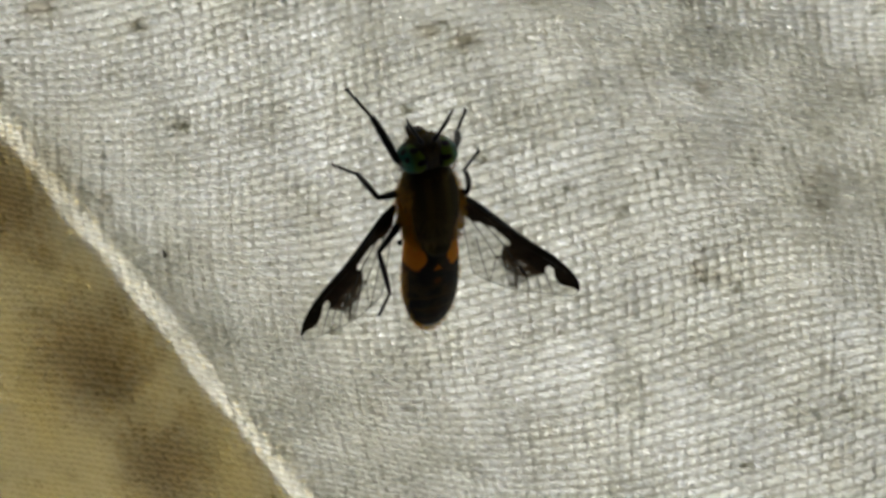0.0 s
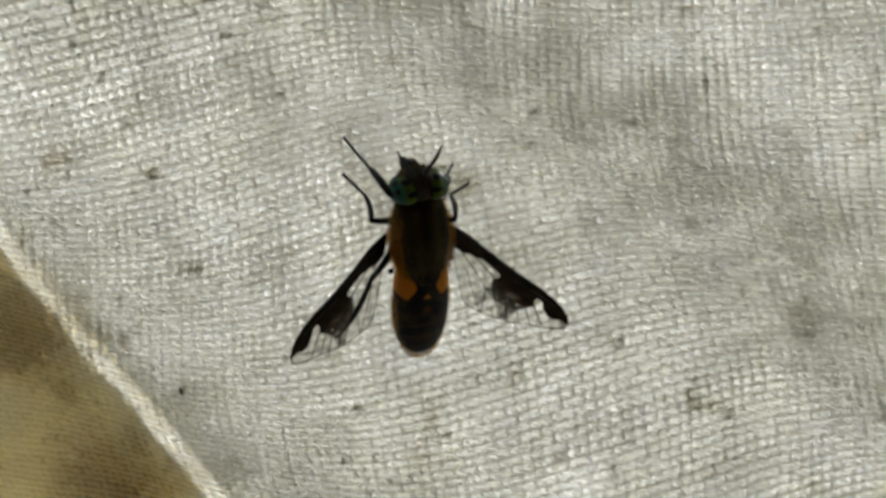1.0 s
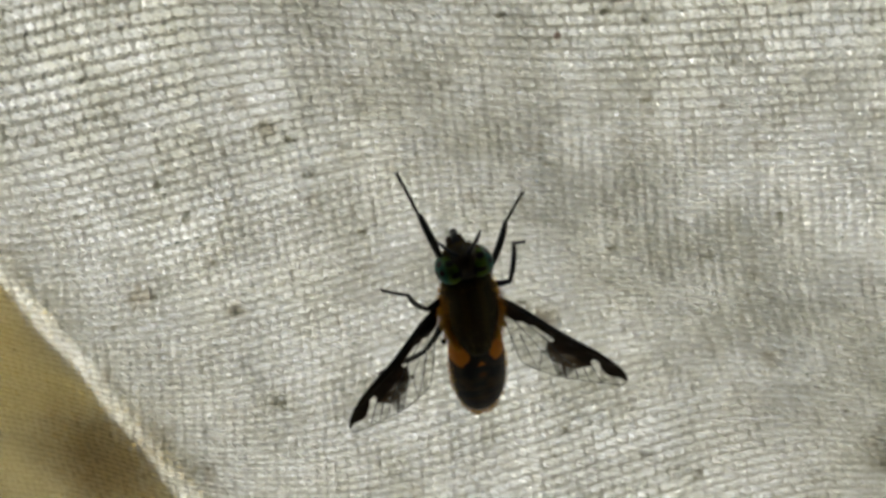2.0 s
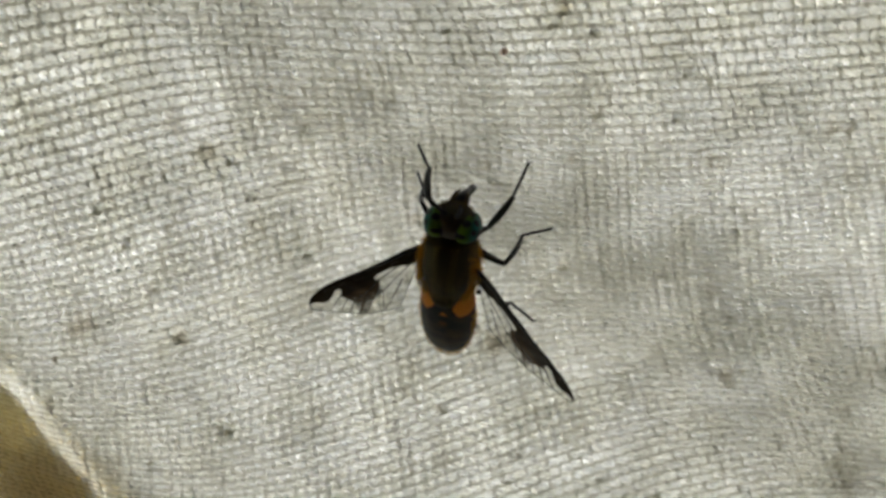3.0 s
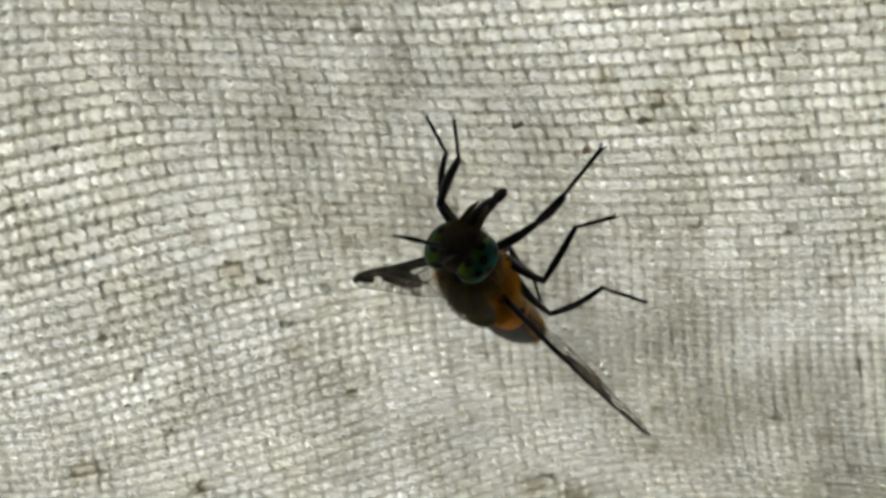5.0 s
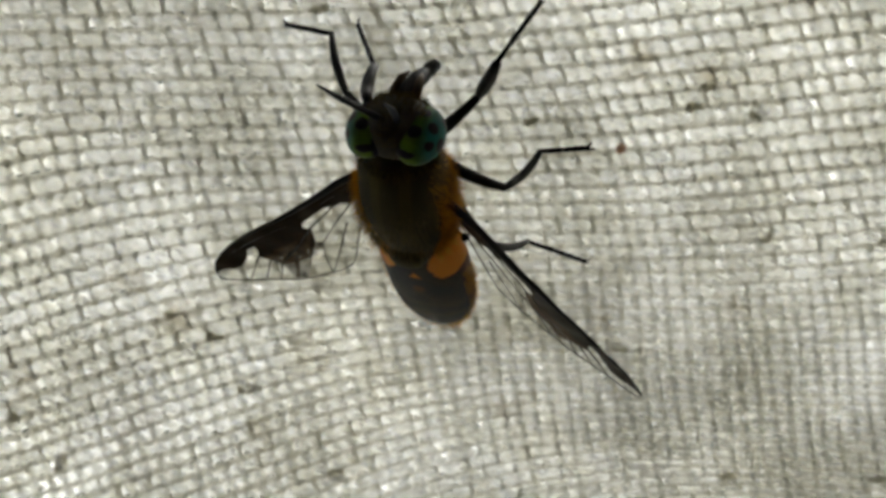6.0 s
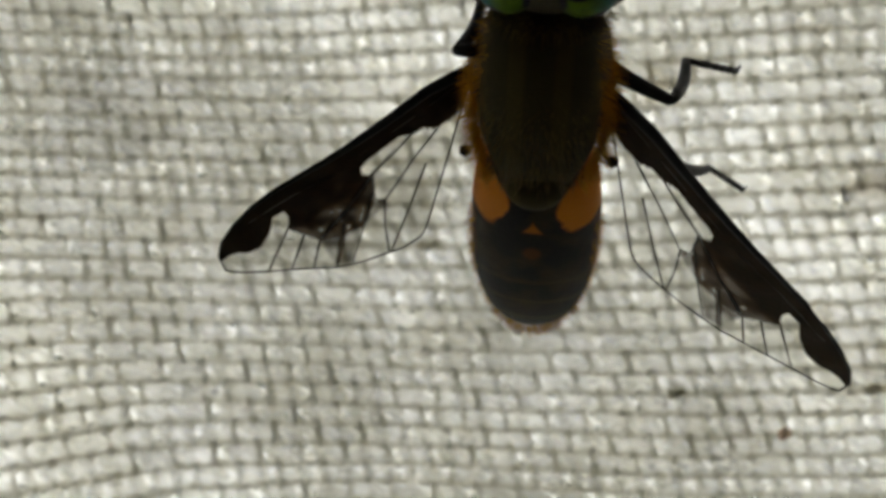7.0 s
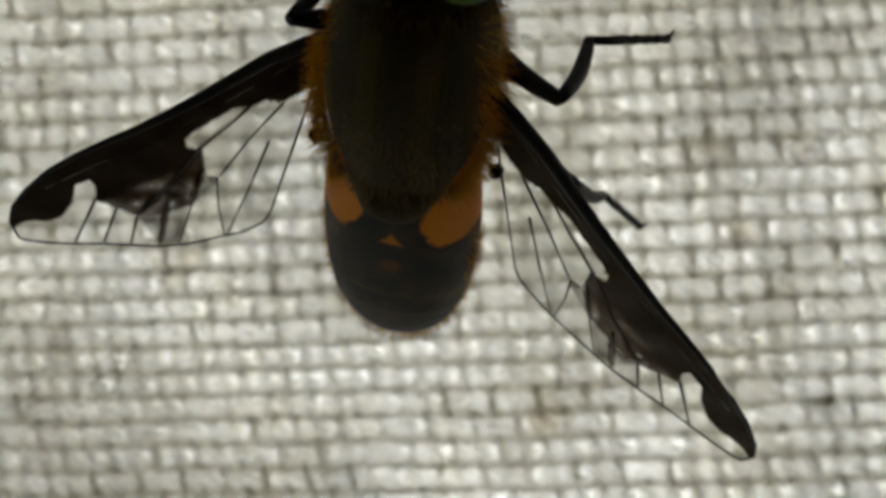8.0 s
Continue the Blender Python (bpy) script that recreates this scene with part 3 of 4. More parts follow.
        pts = [base + (tip - base) * u + Vector((s * 0.12, 0.1, 0.05)) * math.sin(math.pi * u) for u in (0, .12, .25, .4, .55, .7, .85, 1)]
        part("antenna", bm_rod(pts, (0.07, 0.11, 0.085, 0.09, 0.10, 0.075, 0.055, 0.03)), chitin, fly, "long black antenna")
        # halteres behind the wings
        part("haltere", bm_rod([(s * 1.2, -0.2, -0.5), (s * 1.45, -0.36, -0.40), (s * 1.53, -0.42, -0.38), (s * 1.62, -0.48, -0.37), (s * 1.68, -0.53, -0.37)],
                               (0.03, 0.035, 0.14, 0.14, 0.03)), chitin, fly, "dark knobbed balancer behind the wing")
        bm = bm_rod([(s * 0.28, 4.35, -0.6), (s * 0.33, 4.55, -1.0), (s * 0.28, 4.6, -1.5), (s * 0.2, 4.5, -1.9)], (0.1, 0.15, 0.12, 0.04))
        part("palp", bm, palp_mat, fly, "brownish orange palp")
    part("proboscis", bm_rod([(0, 4.25, -0.6), (0.04, 4.42, -1.2), (0.08, 4.34, -1.8), (0.14, 4.2, -2.2), (0.16, 4.16, -2.35), (0.18, 4.12, -2.5), (0.24, 4.04, -2.85),
                              (0.26, 4.0, -3.0)], (0.36, 0.32, 0.27, 0.23, 0.17, 0.22, 0.20, 0.08)), chitin, fly, "stout black proboscis")


def belly_height(y):
    """The abdomen's middle droops towards its tail."""
    return -0.28 - 0.205 * (0.2 - y)


# wing outline numbers: 859 is a wing's length
LEAD = [(0, -22), (45, -31), (119, -39), (201, -37), (279, -35), (361, -34), (430, -38), (507, -43), (584, -48), (662, -43), (735, -27), (796, -4),
        (840, 31), (859, 77)]
TRAIL = [(0, -1), (56, 30), (172, 132), (281, 225), (386, 315), (419, 334), (474, 333), (513, 322), (589, 299), (649, 267), (695, 229), (742, 192),
         (785, 159), (831, 118), (851, 95), (859, 78)]
VEINS = [[(167, 67), (275, 107), (395, 161)], [(254, 137), (373, 227), (508, 323)], [(408, 124), (508, 207), (610, 287)],
         [(528, 159), (581, 209), (648, 271)], [(612, 162), (694, 231)], [(628, 118), (739, 196)], [(645, 74), (785, 159)],
         [(401, 162), (455, 231), (513, 322)], [(373, 77), (417, 145), (401, 162)], [(212, 35), (290, 56), (375, 74), (491, 123), (604, 156)],
         [(0, -8), (237, 0), (443, 9), (556, -8), (699, -9)]]
# the wing's dark field, the brown cells behind it, its clear notch and a brown streak
FIELD = [(-19, -45), (859, -85), (859, 39), (813, 46), (781, 71), (739, 75), (674, 49), (642, 52), (640, 70), (635, 112), (616, 164), (588, 185), (543, 191),
         (501, 199), (417, 145), (403, 121), (373, 77), (389, 55), (372, 32), (263, 27), (208, 36), (161, 62), (116, 68), (58, 48), (-19, 25)]
CELLS = [(612, 162), (644, 257), (609, 281), (509, 205), (417, 179), (401, 162), (417, 145), (510, 165)]
NOTCH = [(641, 14), (608, 19), (612, 42), (632, 65), (662, 65), (715, 77), (676, 44)]
STREAK = [(197, 29), (221, 36), (377, 80), (371, 65)]


def smooth(x, a, b):
    t = min(max((x - a) / (b - a), 0.0), 1.0)
    return t * t * (3 - 2 * t)


def vein_gap(p, q):
    """How far a point of the wing lies from its nearest vein."""
    best = 1e9
    for line in VEINS:
        for (p0, q0), (p1, q1) in zip(line, line[1:]):
            dp, dq = p1 - p0, q1 - q0
            t = min(max(((p - p0) * dp + (q - q0) * dq) / (dp * dp + dq * dq), 0.0), 1.0)
            best = min(best, math.hypot(p - p0 - t * dp, q - q0 - t * dq))
    return best


def within(p, q, field, soft):
    """1 inside a field of the wing, 0 outside, soft at its edge."""
    inside, best = False, 1e9
    for (p0, q0), (p1, q1) in zip(field, field[1:] + field[:1]):
        if (q0 > q) != (q1 > q) and p < p0 + (q - q0) * (p1 - p0) / (q1 - q0):
            inside = not inside
        dp, dq = p1 - p0, q1 - q0
        t = min(max(((p - p0) * dp + (q - q0) * dq) / (dp * dp + dq * dq), 0.0), 1.0)
        best = min(best, math.hypot(p - p0 - t * dp, q - q0 - t * dq))
    return smooth(best if inside else -best, -soft, soft)


def pigment(p, q):
    """Smoky pigment of a wing, 0 clear to 1 dark."""
    w = noise.noise(Vector((p * 0.02, q * 0.02, 0.3)))
    near = math.exp(-(vein_gap(p, q) / 6.0) ** 2)
    v = noise.noise(Vector((p * 0.05, q * 0.05, 1.7)))
    field = within(p + 9 * w + 7 * v, q + 6 * w + 5 * v, FIELD, 8)
    field *= 0.97 - smooth(q + 40 * w, 25, 130) * (0.36 - 0.26 * near - 0.22 * v)
    cells = within(p, q, CELLS, 9) * (0.46 + 0.35 * near + 0.25 * w)
    streak = within(p, q, STREAK, 7) * 0.6
    grey = 0.10 + 0.05 * smooth(q, 120, 240) * (1 - smooth(p, 450, 520)) + 0.10 * near
    dark = max(field, cells, streak, grey) * (1 - within(p, q, NOTCH, 6))
    return max(dark, 0.06)


def wing_place(p, q, tip, root, s, droop, width):
    """From the wing's own numbers to the fly's space."""
    along = (tip - root) / 819.0
    q = q * width
    out = Vector((0, 0, 1.0))
    across = out.cross(along).normalized() * (along.length * s) * -1
    across = across + Vector((0, 0, droop)) * across.length
    camber = 0.10 * math.sin(min(p / 819, 1) * math.pi) - 0.10 * (q / 324) ** 2 + 0.015 * math.sin(p * 0.05 + q * 0.03)
    return root + along * p + across * q + Vector((0, 0, camber))


def fly_wing(s, root, tip, droop, width):
    root, tip = Vector(root), Vector(tip)
    bm = bmesh.new()
    lay = bm.verts.layers.float.new("pigment")
    n, k = 110, 44
    lead, trail = np.array(LEAD, float), np.array(TRAIL, float)
    grid = []
    for i in range(n + 1):
        u = i / n
        p = 859 * (1 - (1 - u) ** 1.4)
        a = float(np.interp(p, lead[:, 0], lead[:, 1]))
        b = float(np.interp(p, trail[:, 0], trail[:, 1]))
        line = []
        for j in range(k + 1):
            q = a + (b - a) * j / k
            vtx = bm.verts.new(wing_place(p, q, tip, root, s, droop, width) * MM)
            vtx[lay] = pigment(p, q)
            line.append(vtx)
        grid.append(line)
    for g0, g1 in zip(grid, grid[1:]):
        for j in range(k):
            bm.faces.new((g0[j], g0[j + 1], g1[j + 1], g1[j]))
    wing = part("wing", bm, wing_mat, fly, "clear wing with smoky brown bands")
    # the thick front edge and the veins
    pts = [wing_place(p, q, tip, root, s, droop, width) for p, q in LEAD]
    part("costa", bm_rod(pts, [float(r) for r in np.interp(np.arange(len(pts)), (0, 1, 3, 7, 13), (0.10, 0.13, 0.11, 0.06, 0.02))], 6), chitin, wing)
    rim = [wing_place(p, q, tip, root, s, droop, width) for p, q in TRAIL]
    part("hind_margin", bm_rod(rim, [0.02] * len(rim), 5), chitin, wing)
    for line in VEINS:
        pts = [wing_place(p, q, tip, root, s, droop, width) for p, q in line]
        part("vein", bm_rod(pts, [0.028] + [0.018] * (len(pts) - 1), 5), vein_mat, wing)


vein_mat = simple("brown_vein", (0.012, 0.008, 0.005), (0.04, 0.025, 0.014), 4.0, 0.4)
fly_body()
fly_wing(-1, (-1.394, 1.177, -0.876), (-7.14, -3.008, 0.534), -0.215, 0.97)
fly_wing(1, (1.195, 1.5, 0.018), (7.374, -4.931, 0.855), -0.56, 0.76)


def segment(name, length, radii, label=""):
    """A leg's segment along +y from its joint."""
    n = len(radii) - 1
    bm = bm_rod([(0.03 * math.sin(2.2 * i / n), length * i / n, 0.05 * length * math.sin(math.pi * i / n)) for i in range(n + 1)], radii)
    return part(name, bm, chitin, fly, label)


def tarsus(length):
    """Five short joints and two claws."""
    radii, pts = [], []
    for i in range(5):
        y0, y1 = length * (0, .42, .58, .72, .84)[i], length * (.42, .58, .72, .84, .97)[i]
        pts += [(0, y0 + 0.01, 0.0), (0, (y0 + y1) / 2, 0.02), (0, y1 - 0.02, 0.0)]
        radii += [0.072, 0.076, 0.088]
    bm = bm_rod(pts, radii)
    for s in (1, -1):
        claw = bm_rod([(s * 0.03, length * .95, 0), (s * 0.10, length, -0.03), (s * 0.12, length * 1.03, -0.10)], (0.04, 0.03, 0.01), 6)
        me = bpy.data.meshes.new("claw")
        claw.to_mesh(me)
        claw.free()
        bm.from_mesh(me)
        bpy.data.meshes.remove(me)
    return part("tarsus", bm, chitin, fly, "thin black jointed foot")


LEGS = {"F": ((0.52, 2.75, -1.1), 1.99, 2.28, 2.38, 0.15, 0.145), "M": ((0.64, 1.7, -1.4), 2.35, 2.35, 1.84, 0.15, 0.105),
        "H": ((0.7, 0.7, -1.35), 2.96, 3.06, 2.14, 0.14, 0.11)}


def leg(side, row):
    hip, fl, tl, al, fr, tr = LEGS[row]
    femur = segment("femur", fl, [1.32 * fr * k for k in (0.7, 0.95, 1.0, 0.95, 0.85, 0.75, 0.6)], "black hairy thigh")
    shin = segment("tibia", tl, [1.32 * tr * k for k in (0.75, 0.9, 1.0, 1.0, 0.95, 0.85, 0.7)], "black shin")
    foot = tarsus(al)
    return Vector((side * hip[0], hip[1], hip[2])), femur, shin, foot


legs = {n + r: leg(s, r) for n, s in (("L", -1), ("R", 1)) for r in "FMH"}


def aim(a, b):
    """A segment's pose from joint a to joint b, in the fly's space."""
    d = (b - a).normalized()
    side = d.cross(Vector((0.02, 0.05, 1))).normalized()
    return Matrix.Translation(a * MM) @ Matrix((side, d, side.cross(d))).transposed().to_4x4()


def move_leg(one, rows):
    hip, femur, shin, foot = one
    sets = ([], [], [])
    poses = []
    for t, *c in rows:
        joints = [hip, Vector(c[0:3]), Vector(c[3:6]), Vector(c[6:9])]
        poses.append((t, [b - a for a, b in zip(joints, joints[1:])]))
    # in between, each segment swings and hangs on from the end of the one before
    times = []
    for (t0, s0), (t1, s1) in zip(poses, poses[1:]):
        n = max(1, round((t1 - t0) / 0.1))
        for i in range(n):
            f = i / n
            between = []
            for u, w in zip(s0, s1):
                length = u.length + (w.length - u.length) * f
                between.append(u.normalized().slerp(w.normalized(), f) * length)
            times.append((t0 + (t1 - t0) * f, between))
    times.append(poses[-1])
    for t, spans in times:
        joint = hip
        for out, span in zip(sets, spans):
            out.append((t, aim(joint, joint + span)))
            joint = joint + span
    for ob, r in zip((femur, shin, foot), sets):
        walk(ob, r)


def motions():
    walk(fly, [
        (0, pose(-0.00047, -0.02474, 0.00091, 118.0, -14.8, 18.2)),
        (0.5, pose(-0.00073, -0.02626, 0.00451, 119.0, -14.7, 18.0)),
        (0.6, pose(-0.00079, -0.02646, 0.00745, 118.7, -14.0, 17.7)),
        (0.8, pose(-0.00085, -0.02682, 0.00764, 118.3, -12.6, 17.2)),
        (1, pose(-0.00106, -0.02713, 0.00890, 117.9, -11.3, 16.6)),
        (1.5, pose(-0.00322, -0.02578, 0.01180, 116.6, -15.8, 11.1)),
        (2, pose(-0.00412, -0.02750, 0.01507, 121.9, -13.3, 7.6)),
        (2.2, pose(-0.00314, -0.02811, 0.01714, 123.5, -7.0, 8.2)),
        (3.3, pose(-0.00167, -0.02377, 0.01973, 133.1, 19.9, -13.9)),
        (3.5, pose(-0.00240, -0.02431, 0.02104, 135.7, 20.4, -15.8)),
        (4, pose(-0.00354, -0.02492, 0.02446, 139.3, 30.6, -35.5)),
        (4.5, pose(-0.00422, -0.02398, 0.02571, 146.9, 20.4, -35.4)),
        (4.7, pose(-0.00397, -0.02439, 0.02619, 151.5, 22.7, -29.7)),
        (5.8, pose(-0.00590, -0.01871, 0.02908, 133.4, 16.9, -22.8)),
        (6, pose(-0.00640, -0.01952, 0.03096, 136.6, 14.7, -15.4)),
        (6.5, pose(-0.00750, -0.02117, 0.03532, 133.9, 7.4, -12.5)),
        (6.7, pose(-0.00856, -0.02116, 0.03820, 132.0, 7.1, -9.9)),
        (6.9, pose(-0.00805, -0.02111, 0.04252, 130.0, 7.0, -7.3)),
        (7, pose(-0.00758, -0.02108, 0.04358, 129.2, 6.9, -6.1)),
        (7.2, pose(-0.00752, -0.02081, 0.04520, 129.2, 6.4, -5.1)),
        (7.5, pose(-0.00663, -0.02042, 0.04935, 129.4, 5.7, -3.6)),
        (7.8, pose(-0.00599, -0.02037, 0.05282, 133.0, 10.5, -3.8)),
        (8, pose(-0.00519, -0.02037, 0.05458, 135.5, 13.7, -3.7)),
    ])
    move_leg(legs['LF'], [
        (0, -1.47, 4.04, 0.09, -2.11, 5.93, -1.02, -2.45, 6.54, -3.29),
        (0.5, -1.32, 3.83, 0.38, -1.15, 4.02, -1.89, -1.84, 5.77, -3.34),
        (0.6, -1.36, 3.85, 0.34, -1.25, 4.05, -1.93, -2.02, 5.79, -3.36),
        (0.8, -1.41, 3.92, 0.25, -1.46, 4.20, -2.02, -2.19, 5.58, -3.80),
        (1, -1.46, 3.96, 0.18, -1.67, 4.31, -2.07, -2.31, 5.28, -4.14),
        (1.5, -1.43, 4.20, -0.08, -1.88, 5.18, -2.09, -2.86, 6.66, -3.66),
        (2, -1.01, 4.51, -0.30, -1.38, 5.98, -2.01, -1.87, 7.76, -3.50),
        (2.2, -1.32, 4.37, -0.26, -2.36, 5.62, -1.85, -3.21, 6.58, -3.86),
        (3.3, -1.50, 4.48, -1.02, -1.87, 3.94, -3.20, -3.11, 3.19, -5.08),
        (3.5, -1.36, 4.56, -1.00, -1.69, 5.37, -3.11, -2.98, 5.47, -5.10),
        (4, -1.91, 3.99, -1.81, -2.70, 4.62, -3.85, -4.45, 4.35, -5.44),
        (4.5, -1.94, 3.91, -1.88, -2.23, 3.17, -4.02, -3.68, 2.92, -5.88),
        (4.7, -1.66, 4.38, -1.24, -2.18, 3.98, -3.43, -3.57, 3.15, -5.16),
        (5.8, -0.97, 4.67, -0.78, -1.33, 4.88, -3.02, -2.70, 5.24, -4.92),
        (6, -0.93, 4.58, -0.42, -1.53, 3.95, -2.53, -2.81, 3.78, -4.52),
        (6.5, -1.26, 4.59, -0.93, -1.53, 3.70, -3.01, -2.59, 3.44, -5.12),
        (6.7, -1.21, 4.59, -0.73, -1.47, 3.71, -2.82, -2.51, 3.48, -4.94),
        (6.9, -1.15, 4.55, -0.52, -1.41, 3.70, -2.62, -2.43, 3.49, -4.75),
        (7, -1.12, 4.52, -0.40, -1.37, 3.68, -2.50, -2.39, 3.49, -4.64),
        (7.2, -1.12, 4.51, -0.38, -1.38, 3.70, -2.50, -2.40, 3.54, -4.64),
        (7.5, -1.13, 4.49, -0.33, -1.39, 3.72, -2.46, -2.42, 3.59, -4.60),
        (7.8, -1.19, 4.52, -0.48, -1.46, 3.79, -2.62, -2.51, 3.71, -4.76),
        (8, -1.27, 4.52, -0.55, -1.55, 3.81, -2.70, -2.60, 3.75, -4.83),
    ])
    move_leg(legs['LM'], [
        (0, -2.48, 2.31, -0.08, -2.72, 2.60, -2.39, -3.36, 2.51, -4.11),
        (0.5, -2.48, 2.18, -0.03, -2.54, 2.15, -2.38, -3.16, 2.08, -4.11),
        (0.6, -2.48, 2.25, -0.05, -2.43, 2.29, -2.39, -3.05, 2.34, -4.12),
        (0.8, -2.43, 2.47, -0.08, -2.21, 2.59, -2.42, -2.79, 2.87, -4.14),
        (1, -2.37, 2.63, -0.11, -1.97, 2.85, -2.41, -2.52, 3.36, -4.09),
        (1.5, -2.04, 2.36, 0.36, -1.33, 1.99, -1.84, -1.59, 2.10, -3.66),
        (2, -2.14, 2.20, 0.33, -2.67, 1.72, -1.90, -3.79, 1.44, -3.33),
        (2.2, -2.16, 3.26, -0.53, -1.79, 3.17, -2.84, -2.27, 3.57, -4.57),
        (3.3, -1.71, 3.79, -1.41, -2.52, 2.69, -3.32, -3.38, 1.99, -4.78),
        (3.5, -2.19, 3.37, -0.83, -2.47, 2.95, -3.13, -3.45, 2.26, -4.52),
        (4, -1.87, 1.54, -3.39, -3.15, 0.23, -4.85, -4.49, -0.33, -5.98),
        (4.5, -2.61, 1.71, -2.67, -3.62, 0.97, -4.65, -5.12, 1.07, -5.70),
        (4.7, -2.75, 1.69, -2.42, -3.73, 1.35, -4.52, -4.99, 2.07, -5.65),
        (5.8, -2.27, 3.27, -2.03, -3.41, 3.90, -3.98, -5.16, 3.85, -4.54),
        (6, -2.34, 3.20, -2.01, -3.49, 3.70, -3.99, -5.27, 3.50, -4.39),
        (6.5, -1.48, 3.22, 0.17, -1.58, 4.28, -1.92, -2.55, 4.41, -3.47),
        (6.7, -1.58, 2.97, 0.34, -1.53, 3.56, -1.93, -2.48, 3.78, -3.49),
        (6.9, -1.64, 2.68, 0.48, -1.48, 2.75, -1.86, -2.42, 3.05, -3.41),
        (7, -1.67, 2.53, 0.54, -1.45, 2.34, -1.79, -2.38, 2.68, -3.34),
        (7.2, -1.68, 2.51, 0.54, -1.46, 2.35, -1.79, -2.40, 2.71, -3.33),
        (7.5, -1.69, 2.46, 0.55, -1.48, 2.35, -1.78, -2.42, 2.75, -3.31),
        (7.8, -1.73, 2.51, 0.51, -1.54, 2.43, -1.83, -2.50, 2.85, -3.33),
        (8, -1.79, 2.50, 0.48, -1.60, 2.45, -1.86, -2.58, 2.89, -3.35),
    ])
    move_leg(legs['LH'], [
        (0, -2.91, -0.19, 0.41, -2.30, -3.06, -0.45, -2.70, -4.92, -1.45),
        (0.5, -2.89, -0.28, 0.38, -3.62, -3.21, -0.11, -3.79, -4.78, -1.55),
        (0.6, -2.88, -0.30, 0.38, -3.67, -3.20, -0.19, -3.88, -4.77, -1.64),
        (0.8, -2.87, -0.19, 0.45, -3.78, -3.02, -0.30, -4.08, -4.59, -1.72),
        (1, -2.84, -0.20, 0.48, -3.85, -2.92, -0.49, -4.25, -4.48, -1.90),
        (1.5, -2.72, -0.10, 0.66, -4.09, -2.46, -0.73, -4.82, -4.00, -2.03),
        (2, -2.38, -1.71, -1.67, -3.84, -3.53, -3.65, -4.78, -4.95, -4.95),
        (2.2, -2.40, -1.69, -1.73, -3.83, -3.32, -3.89, -4.83, -4.72, -5.17),
        (3.3, -0.72, -1.60, -3.21, -0.45, -4.60, -3.77, -0.26, -6.72, -3.53),
        (3.5, -0.61, -1.63, -3.17, -0.29, -4.62, -3.74, -0.06, -6.73, -3.48),
        (4, -0.68, -1.71, -3.07, -0.57, -4.72, -3.61, -0.43, -6.83, -3.32),
        (4.5, -0.88, -1.72, -3.04, -0.71, -4.72, -3.65, -0.54, -6.84, -3.40),
        (4.7, -0.81, -1.68, -3.11, -0.54, -4.67, -3.66, -0.30, -6.78, -3.38),
        (5.8, -0.76, -1.53, -3.29, -0.43, -4.55, -3.67, -0.17, -6.63, -3.24),
        (6, -0.67, -1.62, -3.18, -0.35, -4.64, -3.56, -0.10, -6.73, -3.14),
        (6.5, -0.71, -1.72, -3.05, -0.43, -4.75, -3.37, -0.20, -6.83, -2.92),
        (6.7, -0.69, -1.72, -3.04, -0.42, -4.75, -3.42, -0.21, -6.84, -3.01),
        (6.9, -0.66, -1.73, -3.04, -0.41, -4.75, -3.48, -0.23, -6.85, -3.11),
        (7, -0.64, -1.73, -3.03, -0.41, -4.75, -3.51, -0.23, -6.85, -3.17),
        (7.2, -0.66, -1.72, -3.06, -0.43, -4.73, -3.55, -0.25, -6.84, -3.23),
        (7.5, -0.68, -1.69, -3.09, -0.45, -4.69, -3.63, -0.27, -6.81, -3.33),
        (7.8, -0.74, -1.64, -3.16, -0.50, -4.64, -3.70, -0.31, -6.76, -3.39),
        (8, -0.78, -1.61, -3.20, -0.52, -4.61, -3.75, -0.32, -6.72, -3.45),
    ])
